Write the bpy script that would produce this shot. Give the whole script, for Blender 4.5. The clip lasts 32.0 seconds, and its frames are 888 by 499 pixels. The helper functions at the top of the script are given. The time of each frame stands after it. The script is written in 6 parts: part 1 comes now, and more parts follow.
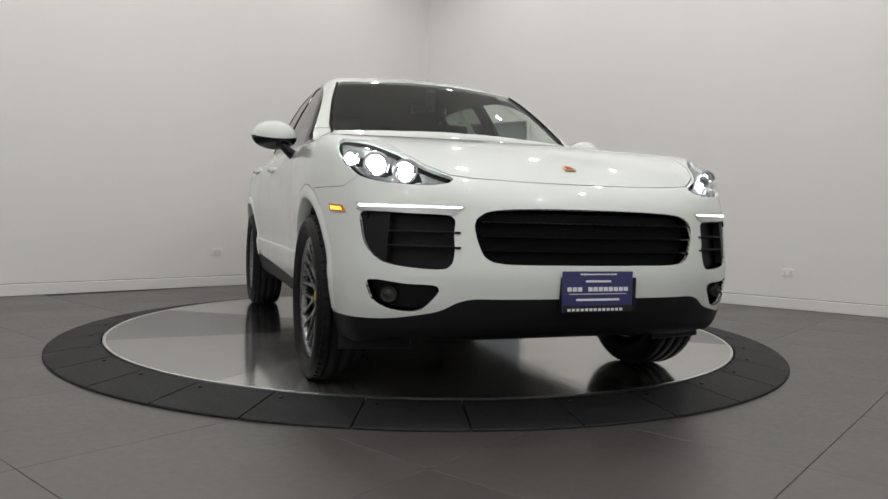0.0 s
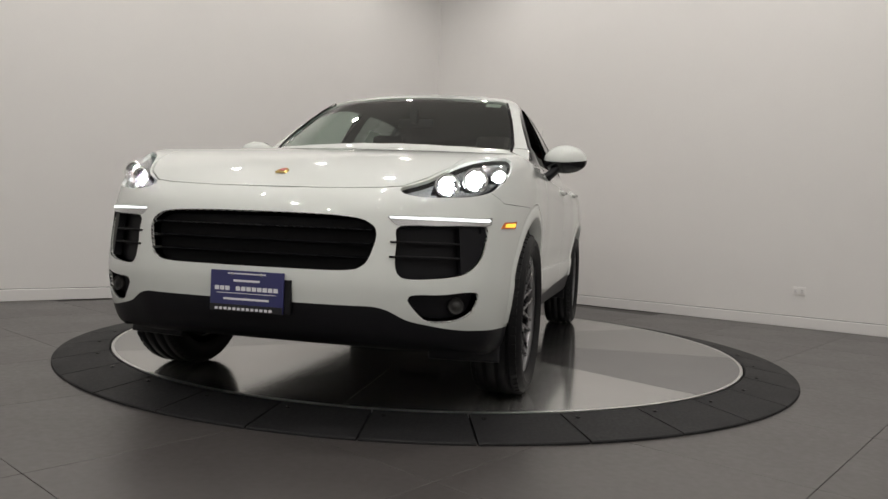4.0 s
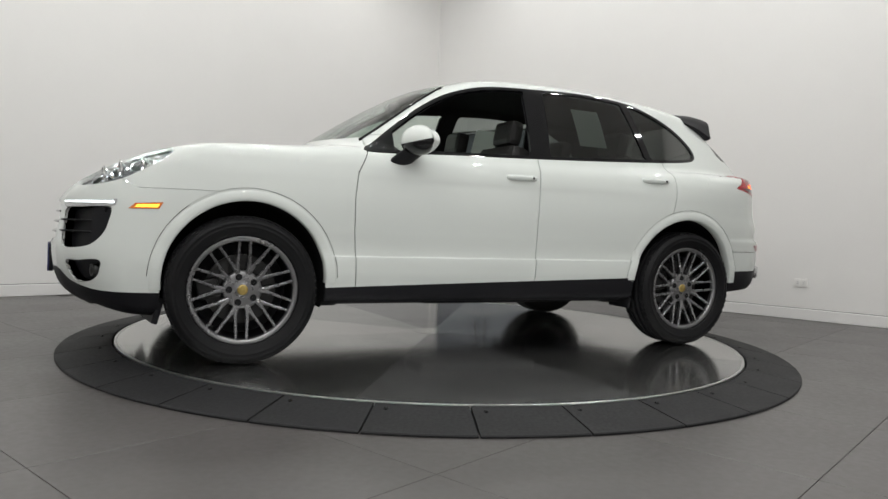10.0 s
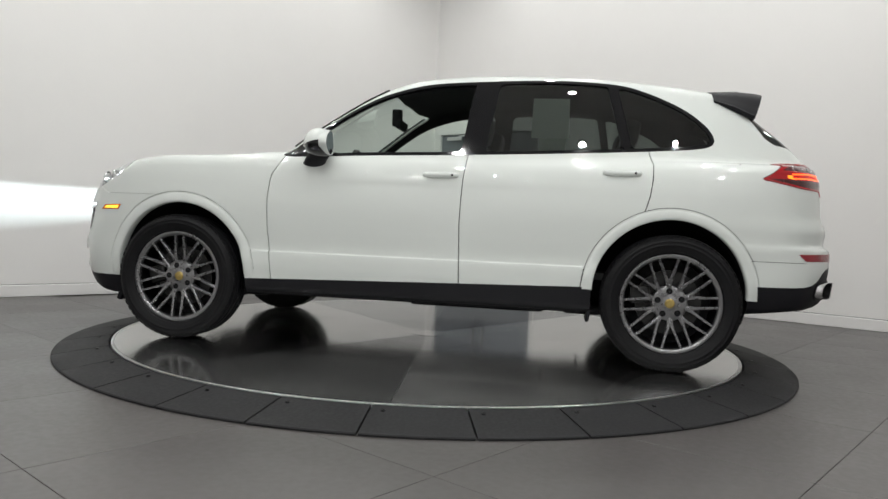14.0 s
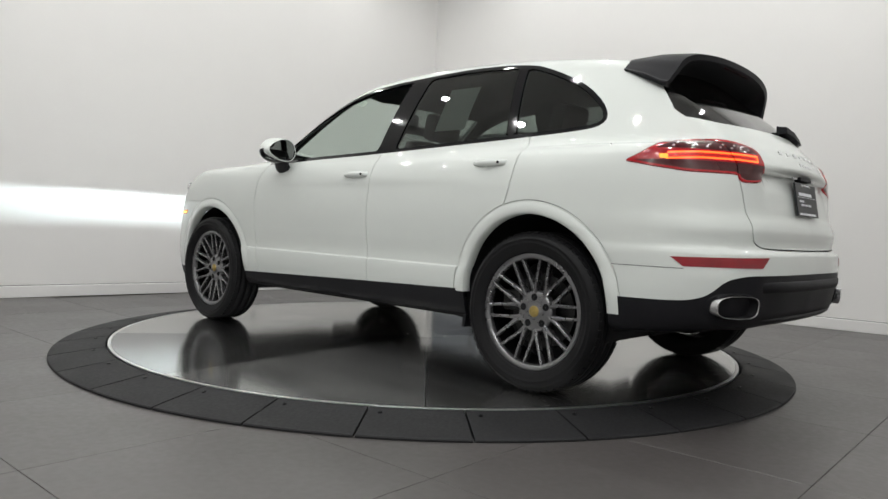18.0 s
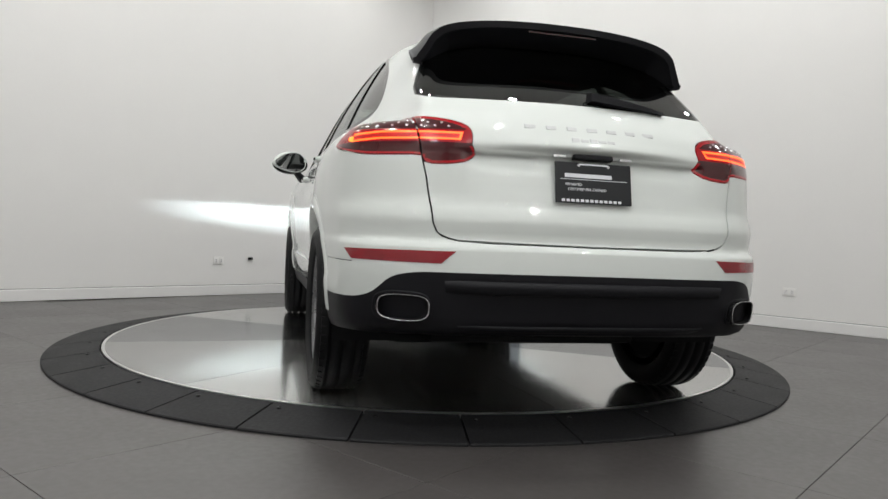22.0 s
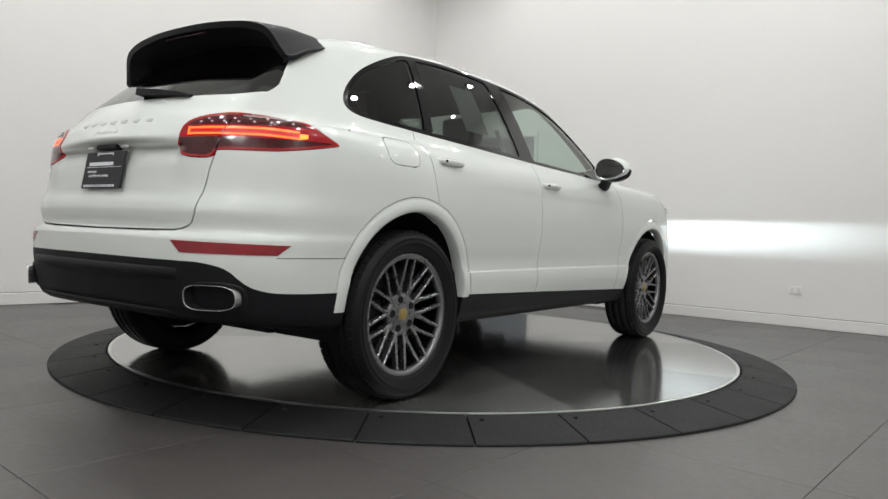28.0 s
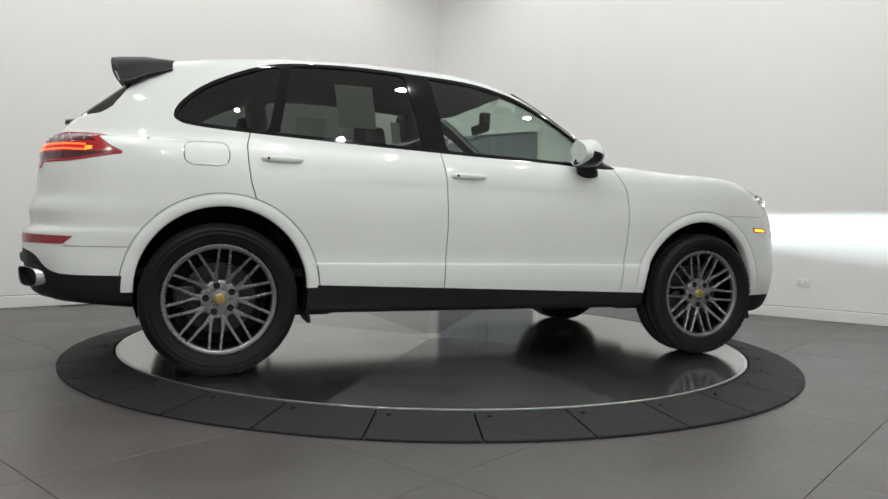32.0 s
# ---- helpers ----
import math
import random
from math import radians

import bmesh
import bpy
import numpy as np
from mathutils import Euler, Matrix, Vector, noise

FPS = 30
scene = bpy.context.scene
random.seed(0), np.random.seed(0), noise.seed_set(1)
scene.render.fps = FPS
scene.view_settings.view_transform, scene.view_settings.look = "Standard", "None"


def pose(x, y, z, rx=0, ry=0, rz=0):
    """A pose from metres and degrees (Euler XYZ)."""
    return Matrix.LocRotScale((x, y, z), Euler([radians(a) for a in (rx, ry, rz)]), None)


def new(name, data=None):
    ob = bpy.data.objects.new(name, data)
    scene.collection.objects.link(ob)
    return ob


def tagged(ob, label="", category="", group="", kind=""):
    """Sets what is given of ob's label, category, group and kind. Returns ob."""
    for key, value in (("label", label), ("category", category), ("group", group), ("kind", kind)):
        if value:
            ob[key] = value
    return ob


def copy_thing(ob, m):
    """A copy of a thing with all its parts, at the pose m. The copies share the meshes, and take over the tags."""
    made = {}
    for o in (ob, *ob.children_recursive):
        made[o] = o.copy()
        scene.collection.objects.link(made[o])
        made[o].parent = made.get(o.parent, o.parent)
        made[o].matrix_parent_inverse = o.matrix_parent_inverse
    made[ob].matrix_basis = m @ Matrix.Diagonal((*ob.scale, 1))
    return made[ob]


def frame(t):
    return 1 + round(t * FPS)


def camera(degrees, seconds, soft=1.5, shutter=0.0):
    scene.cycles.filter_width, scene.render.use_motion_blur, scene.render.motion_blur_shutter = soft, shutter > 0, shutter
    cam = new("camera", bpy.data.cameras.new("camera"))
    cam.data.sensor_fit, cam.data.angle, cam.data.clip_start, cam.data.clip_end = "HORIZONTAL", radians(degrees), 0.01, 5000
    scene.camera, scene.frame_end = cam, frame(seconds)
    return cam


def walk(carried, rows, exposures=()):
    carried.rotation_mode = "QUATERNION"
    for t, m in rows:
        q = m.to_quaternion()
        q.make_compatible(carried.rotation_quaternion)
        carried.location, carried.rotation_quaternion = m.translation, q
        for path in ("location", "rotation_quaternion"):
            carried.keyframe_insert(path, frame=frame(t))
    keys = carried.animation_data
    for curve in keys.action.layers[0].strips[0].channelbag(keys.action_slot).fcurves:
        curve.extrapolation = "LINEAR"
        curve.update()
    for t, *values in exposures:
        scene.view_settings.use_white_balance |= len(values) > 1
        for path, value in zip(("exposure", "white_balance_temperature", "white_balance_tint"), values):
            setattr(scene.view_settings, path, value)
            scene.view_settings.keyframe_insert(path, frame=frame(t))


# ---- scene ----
# the camera stands still at a low height in front of the turntable and only sways by a degree or so
EYE = (0.0, -4.965, 0.805)
CAMERA_ROWS = (
    (0.0, -1.59, -2.54, 1.52),
    (0.5, -1.49, -2.35, 1.44),
    (1.0, -1.42, -2.30, 1.54),
    (1.5, -1.29, -2.18, 1.71),
    (2.0, -1.36, -1.99, 1.90),
    (2.5, -1.38, -1.81, 2.09),
    (3.0, -1.21, -1.68, 2.32),
    (3.5, -0.95, -1.57, 2.55),
    (5.5, -0.39, -1.77, 2.09),
    (6.0, -0.47, -2.08, 2.03),
    (6.5, -0.49, -2.22, 2.04),
    (7.0, -0.54, -2.28, 2.07),
    (7.5, -0.55, -2.27, 2.05),
    (8.0, -0.60, -2.24, 2.05),
    (8.5, -0.64, -2.22, 2.06),
    (9.0, -0.68, -2.22, 2.10),
    (9.5, -0.69, -2.20, 2.11),
    (10.0, -0.73, -2.12, 2.20),
    (10.5, -0.76, -1.99, 2.32),
    (11.0, -0.77, -1.82, 2.39),
    (11.5, -0.82, -1.78, 2.40),
    (12.0, -0.81, -1.89, 2.37),
    (12.5, -0.80, -1.95, 2.41),
    (13.0, -0.84, -1.91, 2.45),
    (13.5, -0.85, -1.90, 2.46),
    (14.0, -0.89, -1.95, 2.43),
    (14.5, -0.90, -1.97, 2.42),
    (16.5, -1.09, -1.79, 2.55),
    (17.0, -1.10, -1.84, 2.57),
    (17.5, -1.04, -1.86, 2.62),
    (18.0, -1.08, -1.80, 2.55),
    (18.5, -1.06, -1.79, 2.61),
    (19.0, -1.10, -1.79, 2.60),
    (19.5, -1.12, -1.80, 2.55),
    (20.0, -1.19, -1.78, 2.52),
    (20.5, -1.24, -1.79, 2.45),
    (21.0, -1.28, -1.76, 2.51),
    (21.5, -1.39, -1.64, 2.62),
    (22.0, -1.46, -1.49, 2.56),
    (22.5, -1.45, -1.46, 2.53),
    (23.0, -1.27, -1.54, 2.40),
    (23.5, -1.36, -1.57, 2.53),
    (24.0, -1.45, -1.52, 2.45),
    (24.5, -1.48, -1.52, 2.33),
    (25.0, -1.47, -1.58, 2.23),
    (25.5, -1.39, -1.63, 2.08),
    (27.5, -1.22, -1.57, 2.19),
    (28.0, -1.07, -1.48, 2.17),
    (28.5, -1.16, -1.51, 2.27),
    (29.0, -1.11, -1.54, 2.25),
    (29.5, -0.99, -1.56, 2.21),
    (30.0, -0.90, -1.56, 1.93),
    (30.5, -0.79, -1.54, 1.76),
    (31.0, -0.75, -1.58, 1.52),
    (31.5, -0.74, -1.71, 1.35),
    (32.0, -0.67, -1.74, 1.34),
)
HEADINGS = (
    (0.0, 288.56),
    (0.5, 284.26),
    (1.0, 279.99),
    (1.5, 275.75),
    (2.0, 271.52),
    (2.5, 267.31),
    (3.0, 263.10),
    (3.5, 258.88),
    (5.5, 241.91),
    (6.0, 237.65),
    (6.5, 233.39),
    (7.0, 229.15),
    (7.5, 224.89),
    (8.0, 220.65),
    (8.5, 216.43),
    (9.0, 212.24),
    (9.5, 208.04),
    (10.0, 203.84),
    (10.5, 199.64),
    (11.0, 195.44),
    (11.5, 191.23),
    (12.0, 187.02),
    (12.5, 182.79),
    (13.0, 178.56),
    (13.5, 174.31),
    (14.0, 170.07),
    (14.5, 165.82),
    (16.5, 148.87),
    (17.0, 144.64),
    (17.5, 140.42),
    (18.0, 136.23),
    (18.5, 132.05),
    (19.0, 127.89),
    (19.5, 123.70),
    (20.0, 119.50),
    (20.5, 115.32),
    (21.0, 111.18),
    (21.5, 107.08),
    (22.0, 102.97),
    (22.5, 98.81),
    (23.0, 94.62),
    (23.5, 90.52),
    (24.0, 86.42),
    (24.5, 82.23),
    (25.0, 77.98),
    (25.5, 73.74),
    (27.5, 56.81),
    (28.0, 52.61),
    (28.5, 48.50),
    (29.0, 44.39),
    (29.5, 40.27),
    (30.0, 36.13),
    (30.5, 31.99),
    (31.0, 27.84),
    (31.5, 23.69),
    (32.0, 19.56),
)


def camera_pose(yaw, pitch, roll):
    return pose(*EYE, 90 + pitch, 0, yaw) @ pose(0, 0, 0, 0, 0, roll)


cam = camera(63.53, 32.0)
EXPOSURES = ((0.0, -0.25, 6620, 9), (1.0, -0.5, 6850, 12), (2.0, -0.58, 7050, 14), (3.0, -0.72, 7000, 14), (3.5, -0.62, 6950, 13), (5.3, 0.0, 6850, 10), (6.0, 0.0, 6700, 11), (8.0, 0.0, 6550, 8), (32.0, 0.0, 6500, 8))
walk(cam, [(t, camera_pose(yaw, pitch, roll)) for t, yaw, pitch, roll in CAMERA_ROWS], EXPOSURES)

# ---- world and lamps: a windowless studio, lit by rows of ceiling spots ----
DISC_TOP = 0.050
CEILING = 4.3
world = bpy.data.worlds.new("studio_world")
scene.world = world
world.use_nodes = True
world.node_tree.nodes["Background"].inputs[0].default_value = (0.02, 0.02, 0.02, 1)
world.node_tree.nodes["Background"].inputs[1].default_value = 1.0
# row y -6.2, behind the camera, is added to brighten the car's near side
LAMP_PLACES = [(x, y) for y in (-6.2, -4.6, -3.0, -1.4, 0.2) for x in (-2.4, -0.8, 0.8, 2.4)]
ROOM_LAMPS = len(LAMP_PLACES)
# rows of spots run along both back walls
LAMP_PLACES += [(s * (0.62 + 1.0 * k), 3.22 - (0.907 if s < 0 else 0.80) * 1.0 * k) for s in (-1, 1) for k in range(6)]
LAMP_ROWS = {-6.2: 19.0, -4.6: 18.0, -3.0: 14.0, -1.4: 12.0, 0.2: 11.5}
WALL_LAMP_POWER = 8.6

# ---- materials ----
def nodes_of(name):
    m = bpy.data.materials.new(name)
    m.use_nodes = True
    n = m.node_tree.nodes
    return m, n, m.node_tree.links, n["Principled BSDF"]


def plain(name, color, rough=0.5, metal=0.0, coat=0.0, grain=0.0, grain_size=60.0, bump=0.0, spread=0.0, spec=0.5):
    """A surface with two scales of unevenness in colour, gloss and relief."""
    m, n, l, b = nodes_of(name)
    b.inputs["Base Color"].default_value = (*color, 1)
    b.inputs["Roughness"].default_value = rough
    b.inputs["Metallic"].default_value = metal
    b.inputs["Coat Weight"].default_value = coat
    b.inputs["Coat Roughness"].default_value = 0.03
    b.inputs["Specular IOR Level"].default_value = spec
    if grain or bump or spread:
        co = n.new("ShaderNodeTexCoord")
        fine = n.new("ShaderNodeTexNoise")
        fine.inputs["Scale"].default_value = grain_size
        fine.inputs["Detail"].default_value = 5
        wide = n.new("ShaderNodeTexNoise")
        wide.inputs["Scale"].default_value = grain_size / 25
        wide.inputs["Detail"].default_value = 4
        l.new(co.outputs["Object"], fine.inputs["Vector"])
        l.new(co.outputs["Object"], wide.inputs["Vector"])
        add = n.new("ShaderNodeMath")
        add.operation = "ADD"
        l.new(fine.outputs["Fac"], add.inputs[0])
        l.new(wide.outputs["Fac"], add.inputs[1])
        if grain:
            tint = n.new("ShaderNodeMapRange")
            tint.inputs[1].default_value, tint.inputs[2].default_value = 0.6, 1.4
            tint.inputs[3].default_value, tint.inputs[4].default_value = 1 - grain, 1 + grain
            l.new(add.outputs[0], tint.inputs[0])
            hsv = n.new("ShaderNodeHueSaturation")
            hsv.inputs["Color"].default_value = (*color, 1)
            l.new(tint.outputs[0], hsv.inputs["Value"])
            l.new(hsv.outputs[0], b.inputs["Base Color"])
        if spread:
            gloss = n.new("ShaderNodeMapRange")
            gloss.inputs[1].default_value, gloss.inputs[2].default_value = 0.6, 1.4
            gloss.inputs[3].default_value, gloss.inputs[4].default_value = max(rough - spread, 0.02), min(rough + spread, 1)
            l.new(add.outputs[0], gloss.inputs[0])
            l.new(gloss.outputs[0], b.inputs["Roughness"])
        if bump:
            bp = n.new("ShaderNodeBump")
            bp.inputs["Strength"].default_value = bump
            bp.inputs["Distance"].default_value = 0.002
            l.new(fine.outputs["Fac"], bp.inputs["Height"])
            l.new(bp.outputs[0], b.inputs["Normal"])
    return m


def glowing(name, color, strength, base=None):
    m, n, l, b = nodes_of(name)
    b.inputs["Base Color"].default_value = (*(base or color), 1)
    b.inputs["Emission Color"].default_value = (*color, 1)
    b.inputs["Emission Strength"].default_value = strength
    b.inputs["Roughness"].default_value = 0.3
    return m


M_WALL = plain("white_wall_paint", (0.78, 0.77, 0.755), 0.55, grain=0.012, grain_size=90, bump=0.08, spread=0.05)
M_BASE = plain("baseboard_paint", (0.76, 0.75, 0.74), 0.4, grain=0.01)
M_CEIL = plain("ceiling_paint", (0.78, 0.78, 0.77), 0.8, grain=0.03, grain_size=12)
M_TILE = plain("dark_floor_tile", (0.064, 0.058, 0.056), 0.38, spec=0.9, grain=0.10, grain_size=35, bump=0.05, spread=0.08)
M_GROUT = plain("floor_grout", (0.058, 0.053, 0.051), 0.55, grain=0.1)
M_RUBBER = plain("ring_rubber", (0.0155, 0.0155, 0.0165), 0.62, spec=0.2, grain=0.2, grain_size=70, bump=0.2, spread=0.12)


def brushed_steel(name, tint, fine, share_wide):
    """Worn plate: a crisp mirror under a veil that the brushing spreads across its grain (the plate's own x)."""
    m, n, l, b = nodes_of(name)
    n.remove(b)
    co = n.new("ShaderNodeTexCoord")
    scuff = n.new("ShaderNodeTexNoise")
    scuff.inputs["Scale"].default_value = 3.0
    scuff.inputs["Detail"].default_value = 7
    l.new(co.outputs["Object"], scuff.inputs["Vector"])
    crisp = n.new("ShaderNodeBsdfGlossy")
    crisp.inputs["Color"].default_value = (*tint, 1)
    rough = n.new("ShaderNodeMapRange")
    rough.inputs[1].default_value, rough.inputs[2].default_value = 0.3, 0.7
    rough.inputs[3].default_value, rough.inputs[4].default_value = fine - 0.012, fine + 0.016
    l.new(scuff.outputs["Fac"], rough.inputs[0])
    l.new(rough.outputs[0], crisp.inputs["Roughness"])
    across = n.new("ShaderNodeVectorTransform")
    across.vector_type, across.convert_from, across.convert_to = "VECTOR", "OBJECT", "WORLD"
    across.inputs[0].default_value = (0.0, 1.0, 0.0)
    wide = n.new("ShaderNodeBsdfGlossy")
    wide.inputs["Color"].default_value = (*[min(1.0, c * 1.12) for c in tint], 1)
    wide.inputs["Roughness"].default_value = 0.44
    wide.inputs["Anisotropy"].default_value = 0.45
    l.new(across.outputs[0], wide.inputs["Tangent"])
    share = n.new("ShaderNodeMapRange")
    share.inputs[1].default_value, share.inputs[2].default_value = 0.3, 0.7
    share.inputs[3].default_value, share.inputs[4].default_value = share_wide * 0.75, share_wide * 1.25
    l.new(scuff.outputs["Fac"], share.inputs[0])
    mix = n.new("ShaderNodeMixShader")
    l.new(share.outputs[0], mix.inputs[0])
    l.new(crisp.outputs[0], mix.inputs[1])
    l.new(wide.outputs[0], mix.inputs[2])
    l.new(mix.outputs[0], n["Material Output"].inputs[0])
    return m


# three tints put the sheets' differing brushed sheen into the colour
M_STEEL = brushed_steel("bright_steel", (0.74, 0.74, 0.73), 0.12, 0.095)
M_STEEL_MID = brushed_steel("mid_sheen_steel", (0.64, 0.64, 0.635), 0.12, 0.11)
M_STEEL_DARK = brushed_steel("low_sheen_steel", (0.51, 0.51, 0.51), 0.12, 0.10)
M_RIM_EDGE = plain("disc_edge_steel", (0.75, 0.75, 0.74), 0.3, metal=1.0)
M_DOOR = plain("grey_door_paint", (0.20, 0.215, 0.235), 0.45, grain=0.03)
M_CHROME = plain("chrome", (0.8, 0.8, 0.8), 0.08, metal=1.0)
M_SOCKET = plain("socket_plastic", (0.82, 0.81, 0.79), 0.35)
M_PAINT = plain("white_car_paint", (0.66, 0.69, 0.665), 0.40, spec=0.12, coat=1.0, grain=0.004, grain_size=200)
M_BLACK = plain("black_cladding", (0.008, 0.008, 0.010), 0.5, spec=0.2, grain=0.12, grain_size=150, bump=0.1)
M_GLOSS = plain("gloss_black_trim", (0.006, 0.006, 0.007), 0.06, spec=0.4)
M_TYRE = plain("tyre_rubber", (0.0055, 0.0055, 0.0063), 0.58, spec=0.2, spread=0.1, grain=0.2, grain_size=120, bump=0.2)
M_RIM = plain("grey_alloy", (0.235, 0.235, 0.243), 0.30, metal=0.9, spread=0.06, grain=0.06)
# the rim's alloy again, with the shade behind the spokes in its colour
M_BARREL = plain("shaded_alloy", (0.030, 0.030, 0.032), 0.35, metal=0.9, grain=0.1)
M_DARK = plain("dark_underbody", (0.008, 0.008, 0.009), 0.75, spec=0.2, grain=0.2)
M_LAMP = glowing("lamp_glow", (1.0, 0.95, 0.88), 60.0)
M_LAMP_BODY = plain("lamp_housing", (0.05, 0.05, 0.05), 0.5)


def pane(name, tint, gloss_scale=1.0):
    """Thin glass: tinted see-through sheet with a mirror coat by its angle."""
    m, n, l, b = nodes_of(name)
    n.remove(b)
    clear = n.new("ShaderNodeBsdfTransparent")
    clear.inputs[0].default_value = (*tint, 1)
    gloss = n.new("ShaderNodeBsdfGlossy")
    gloss.inputs["Roughness"].default_value = 0.015
    facing = n.new("ShaderNodeLayerWeight")
    facing.inputs[0].default_value = 0.5
    steep = n.new("ShaderNodeMath")
    steep.operation = "POWER"
    steep.inputs[1].default_value = 4.2
    mul = n.new("ShaderNodeMath")
    mul.operation = "MULTIPLY_ADD"
    mul.inputs[1].default_value = 0.8
    mul.inputs[2].default_value = 0.045 * gloss_scale
    mix = n.new("ShaderNodeMixShader")
    l.new(facing.outputs["Facing"], steep.inputs[0])
    l.new(steep.outputs[0], mul.inputs[0])
    l.new(mul.outputs[0], mix.inputs[0])
    l.new(clear.outputs[0], mix.inputs[1])
    l.new(gloss.outputs[0], mix.inputs[2])
    l.new(mix.outputs[0], n["Material Output"].inputs[0])
    return m


M_GLASS = pane("clear_green_glass", (0.74, 0.84, 0.78), 2.8)
M_TINTED = pane("dark_tinted_glass", (0.30, 0.33, 0.315), 2.1)
M_REAR = pane("rear_window_glass", (0.15, 0.16, 0.155), 3.6)
M_COVER = pane("lamp_cover", (0.93, 0.94, 0.95), 1.3)
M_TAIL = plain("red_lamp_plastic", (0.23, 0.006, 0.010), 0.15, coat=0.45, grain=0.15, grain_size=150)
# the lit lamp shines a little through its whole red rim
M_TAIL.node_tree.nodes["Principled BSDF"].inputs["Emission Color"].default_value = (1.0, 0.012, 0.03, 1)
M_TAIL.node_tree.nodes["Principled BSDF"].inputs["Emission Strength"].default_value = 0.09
M_TAIL_DARK = plain("smoked_red_plastic", (0.055, 0.004, 0.006), 0.14, coat=0.4)
M_REFLECT = plain("red_reflector", (0.24, 0.007, 0.015), 0.25, coat=0.25, grain=0.2, grain_size=300, bump=0.2)
M_BAR = glowing("tail_bar_glow", (1.0, 0.10, 0.012), 3.0, (0.5, 0.02, 0.01))
M_AMBER = plain("amber_plastic", (0.62, 0.16, 0.02), 0.2, coat=0.8)
M_AMBER_GLOW = glowing("amber_glow", (1.0, 0.52, 0.04), 2.2, (0.8, 0.3, 0.03))
M_CORE = glowing("tail_core_glow", (1.0, 0.015, 0.012), 0.35, (0.25, 0.01, 0.01))
M_TIP = glowing("tail_tip_glow", (1.0, 0.27, 0.015), 1.5, (0.6, 0.2, 0.02))
M_DRL = glowing("daytime_glow", (0.88, 0.97, 1.0), 2.0, (0.85, 0.88, 0.9))
M_DRL_BODY = plain("silver_lamp_strip", (0.55, 0.56, 0.57), 0.2, metal=0.8, coat=0.5)
M_BEAM = glowing("beam_source", (0.84, 0.97, 1.0), 190000.0)
M_PROJECTOR = glowing("projector_lens", (0.88, 0.97, 1.0), 50.0)
M_LAMP_DARK = plain("lamp_bowl", (0.22, 0.23, 0.235), 0.25, metal=0.3, coat=0.6, grain=0.3, grain_size=40)
M_GOLD = plain("gold_badge", (0.62, 0.45, 0.16), 0.3, metal=0.8, grain=0.2, grain_size=200)
M_HUB_GOLD = plain("hub_badge", (0.42, 0.31, 0.10), 0.35, metal=0.6, grain=0.35, grain_size=90)
M_BADGE_RED = plain("badge_red", (0.45, 0.04, 0.04), 0.3)
M_BADGE = plain("badge_silver", (0.56, 0.57, 0.57), 0.3, metal=0.1)
M_SILVER = plain("satin_silver", (0.62, 0.62, 0.63), 0.25, metal=1.0)
M_BLUE = plain("blue_plate", (0.022, 0.025, 0.12), 0.4, coat=0.3)
M_PLATE = plain("black_plate", (0.014, 0.015, 0.017), 0.4, coat=0.08, spec=0.3)
M_PRINT = plain("white_print", (0.72, 0.73, 0.76), 0.5)
M_CABIN = plain("dark_cabin_trim", (0.022, 0.022, 0.024), 0.7, grain=0.2, grain_size=90)
M_LEATHER = plain("black_leather", (0.020, 0.019, 0.019), 0.45, grain=0.2, grain_size=160, bump=0.25)
M_PAPER = plain("paper_sheet", (0.72, 0.74, 0.70), 0.7)
_n, _l = M_PAPER.node_tree.nodes, M_PAPER.node_tree.links
_thin, _both = _n.new("ShaderNodeBsdfTranslucent"), _n.new("ShaderNodeMixShader")
_thin.inputs["Color"].default_value = (0.78, 0.84, 0.78, 1)
_l.new(_n["Principled BSDF"].outputs[0], _both.inputs[1])
_l.new(_thin.outputs[0], _both.inputs[2])
_l.new(_both.outputs[0], _n["Material Output"].inputs[0])
M_MIRROR = plain("mirror_glass", (0.85, 0.86, 0.87), 0.02, metal=1.0)
# steel darkened for the shade in the wheel; the fog lamp uses it too
M_BRAKE = plain("brake_steel", (0.05, 0.05, 0.05), 0.42, metal=0.9, grain=0.15, grain_size=80)

# ---- mesh helpers ----
def mesh_from(name, verts, faces, smooth=False):
    me = bpy.data.meshes.new(name)
    me.from_pydata([tuple(v) for v in verts], [], faces)
    me.update()
    if smooth:
        me.polygons.foreach_set("use_smooth", [True] * len(me.polygons))
    return me


def put(name, me, material, parent=None, m=None, label=""):
    ob = new(name, me)
    if material is not None and not me.materials:
        me.materials.append(material)
    if parent is not None:
        ob.parent = parent
    if m is not None:
        ob.matrix_basis = m
    if label:
        ob["label"] = label
    return ob


def part(name, bm, material, parent, label="", smooth=False):
    me = bpy.data.meshes.new(name)
    bm.to_mesh(me)
    bm.free()
    if smooth:
        me.polygons.foreach_set("use_smooth", [True] * len(me.polygons))
    return put(name, me, material, parent, None, label)


def box(sx, sy, sz, at=(0, 0, 0), bevel=0.0, rot=(0, 0, 0)):
    bm = bmesh.new()
    bmesh.ops.create_cube(bm, size=1, matrix=Matrix.Diagonal((sx, sy, sz, 1)))
    if bevel:
        bmesh.ops.bevel(bm, geom=bm.edges[:], offset=bevel, segments=2, affect="EDGES", profile=0.6)
    bm.transform(pose(*at, *rot))
    return bm


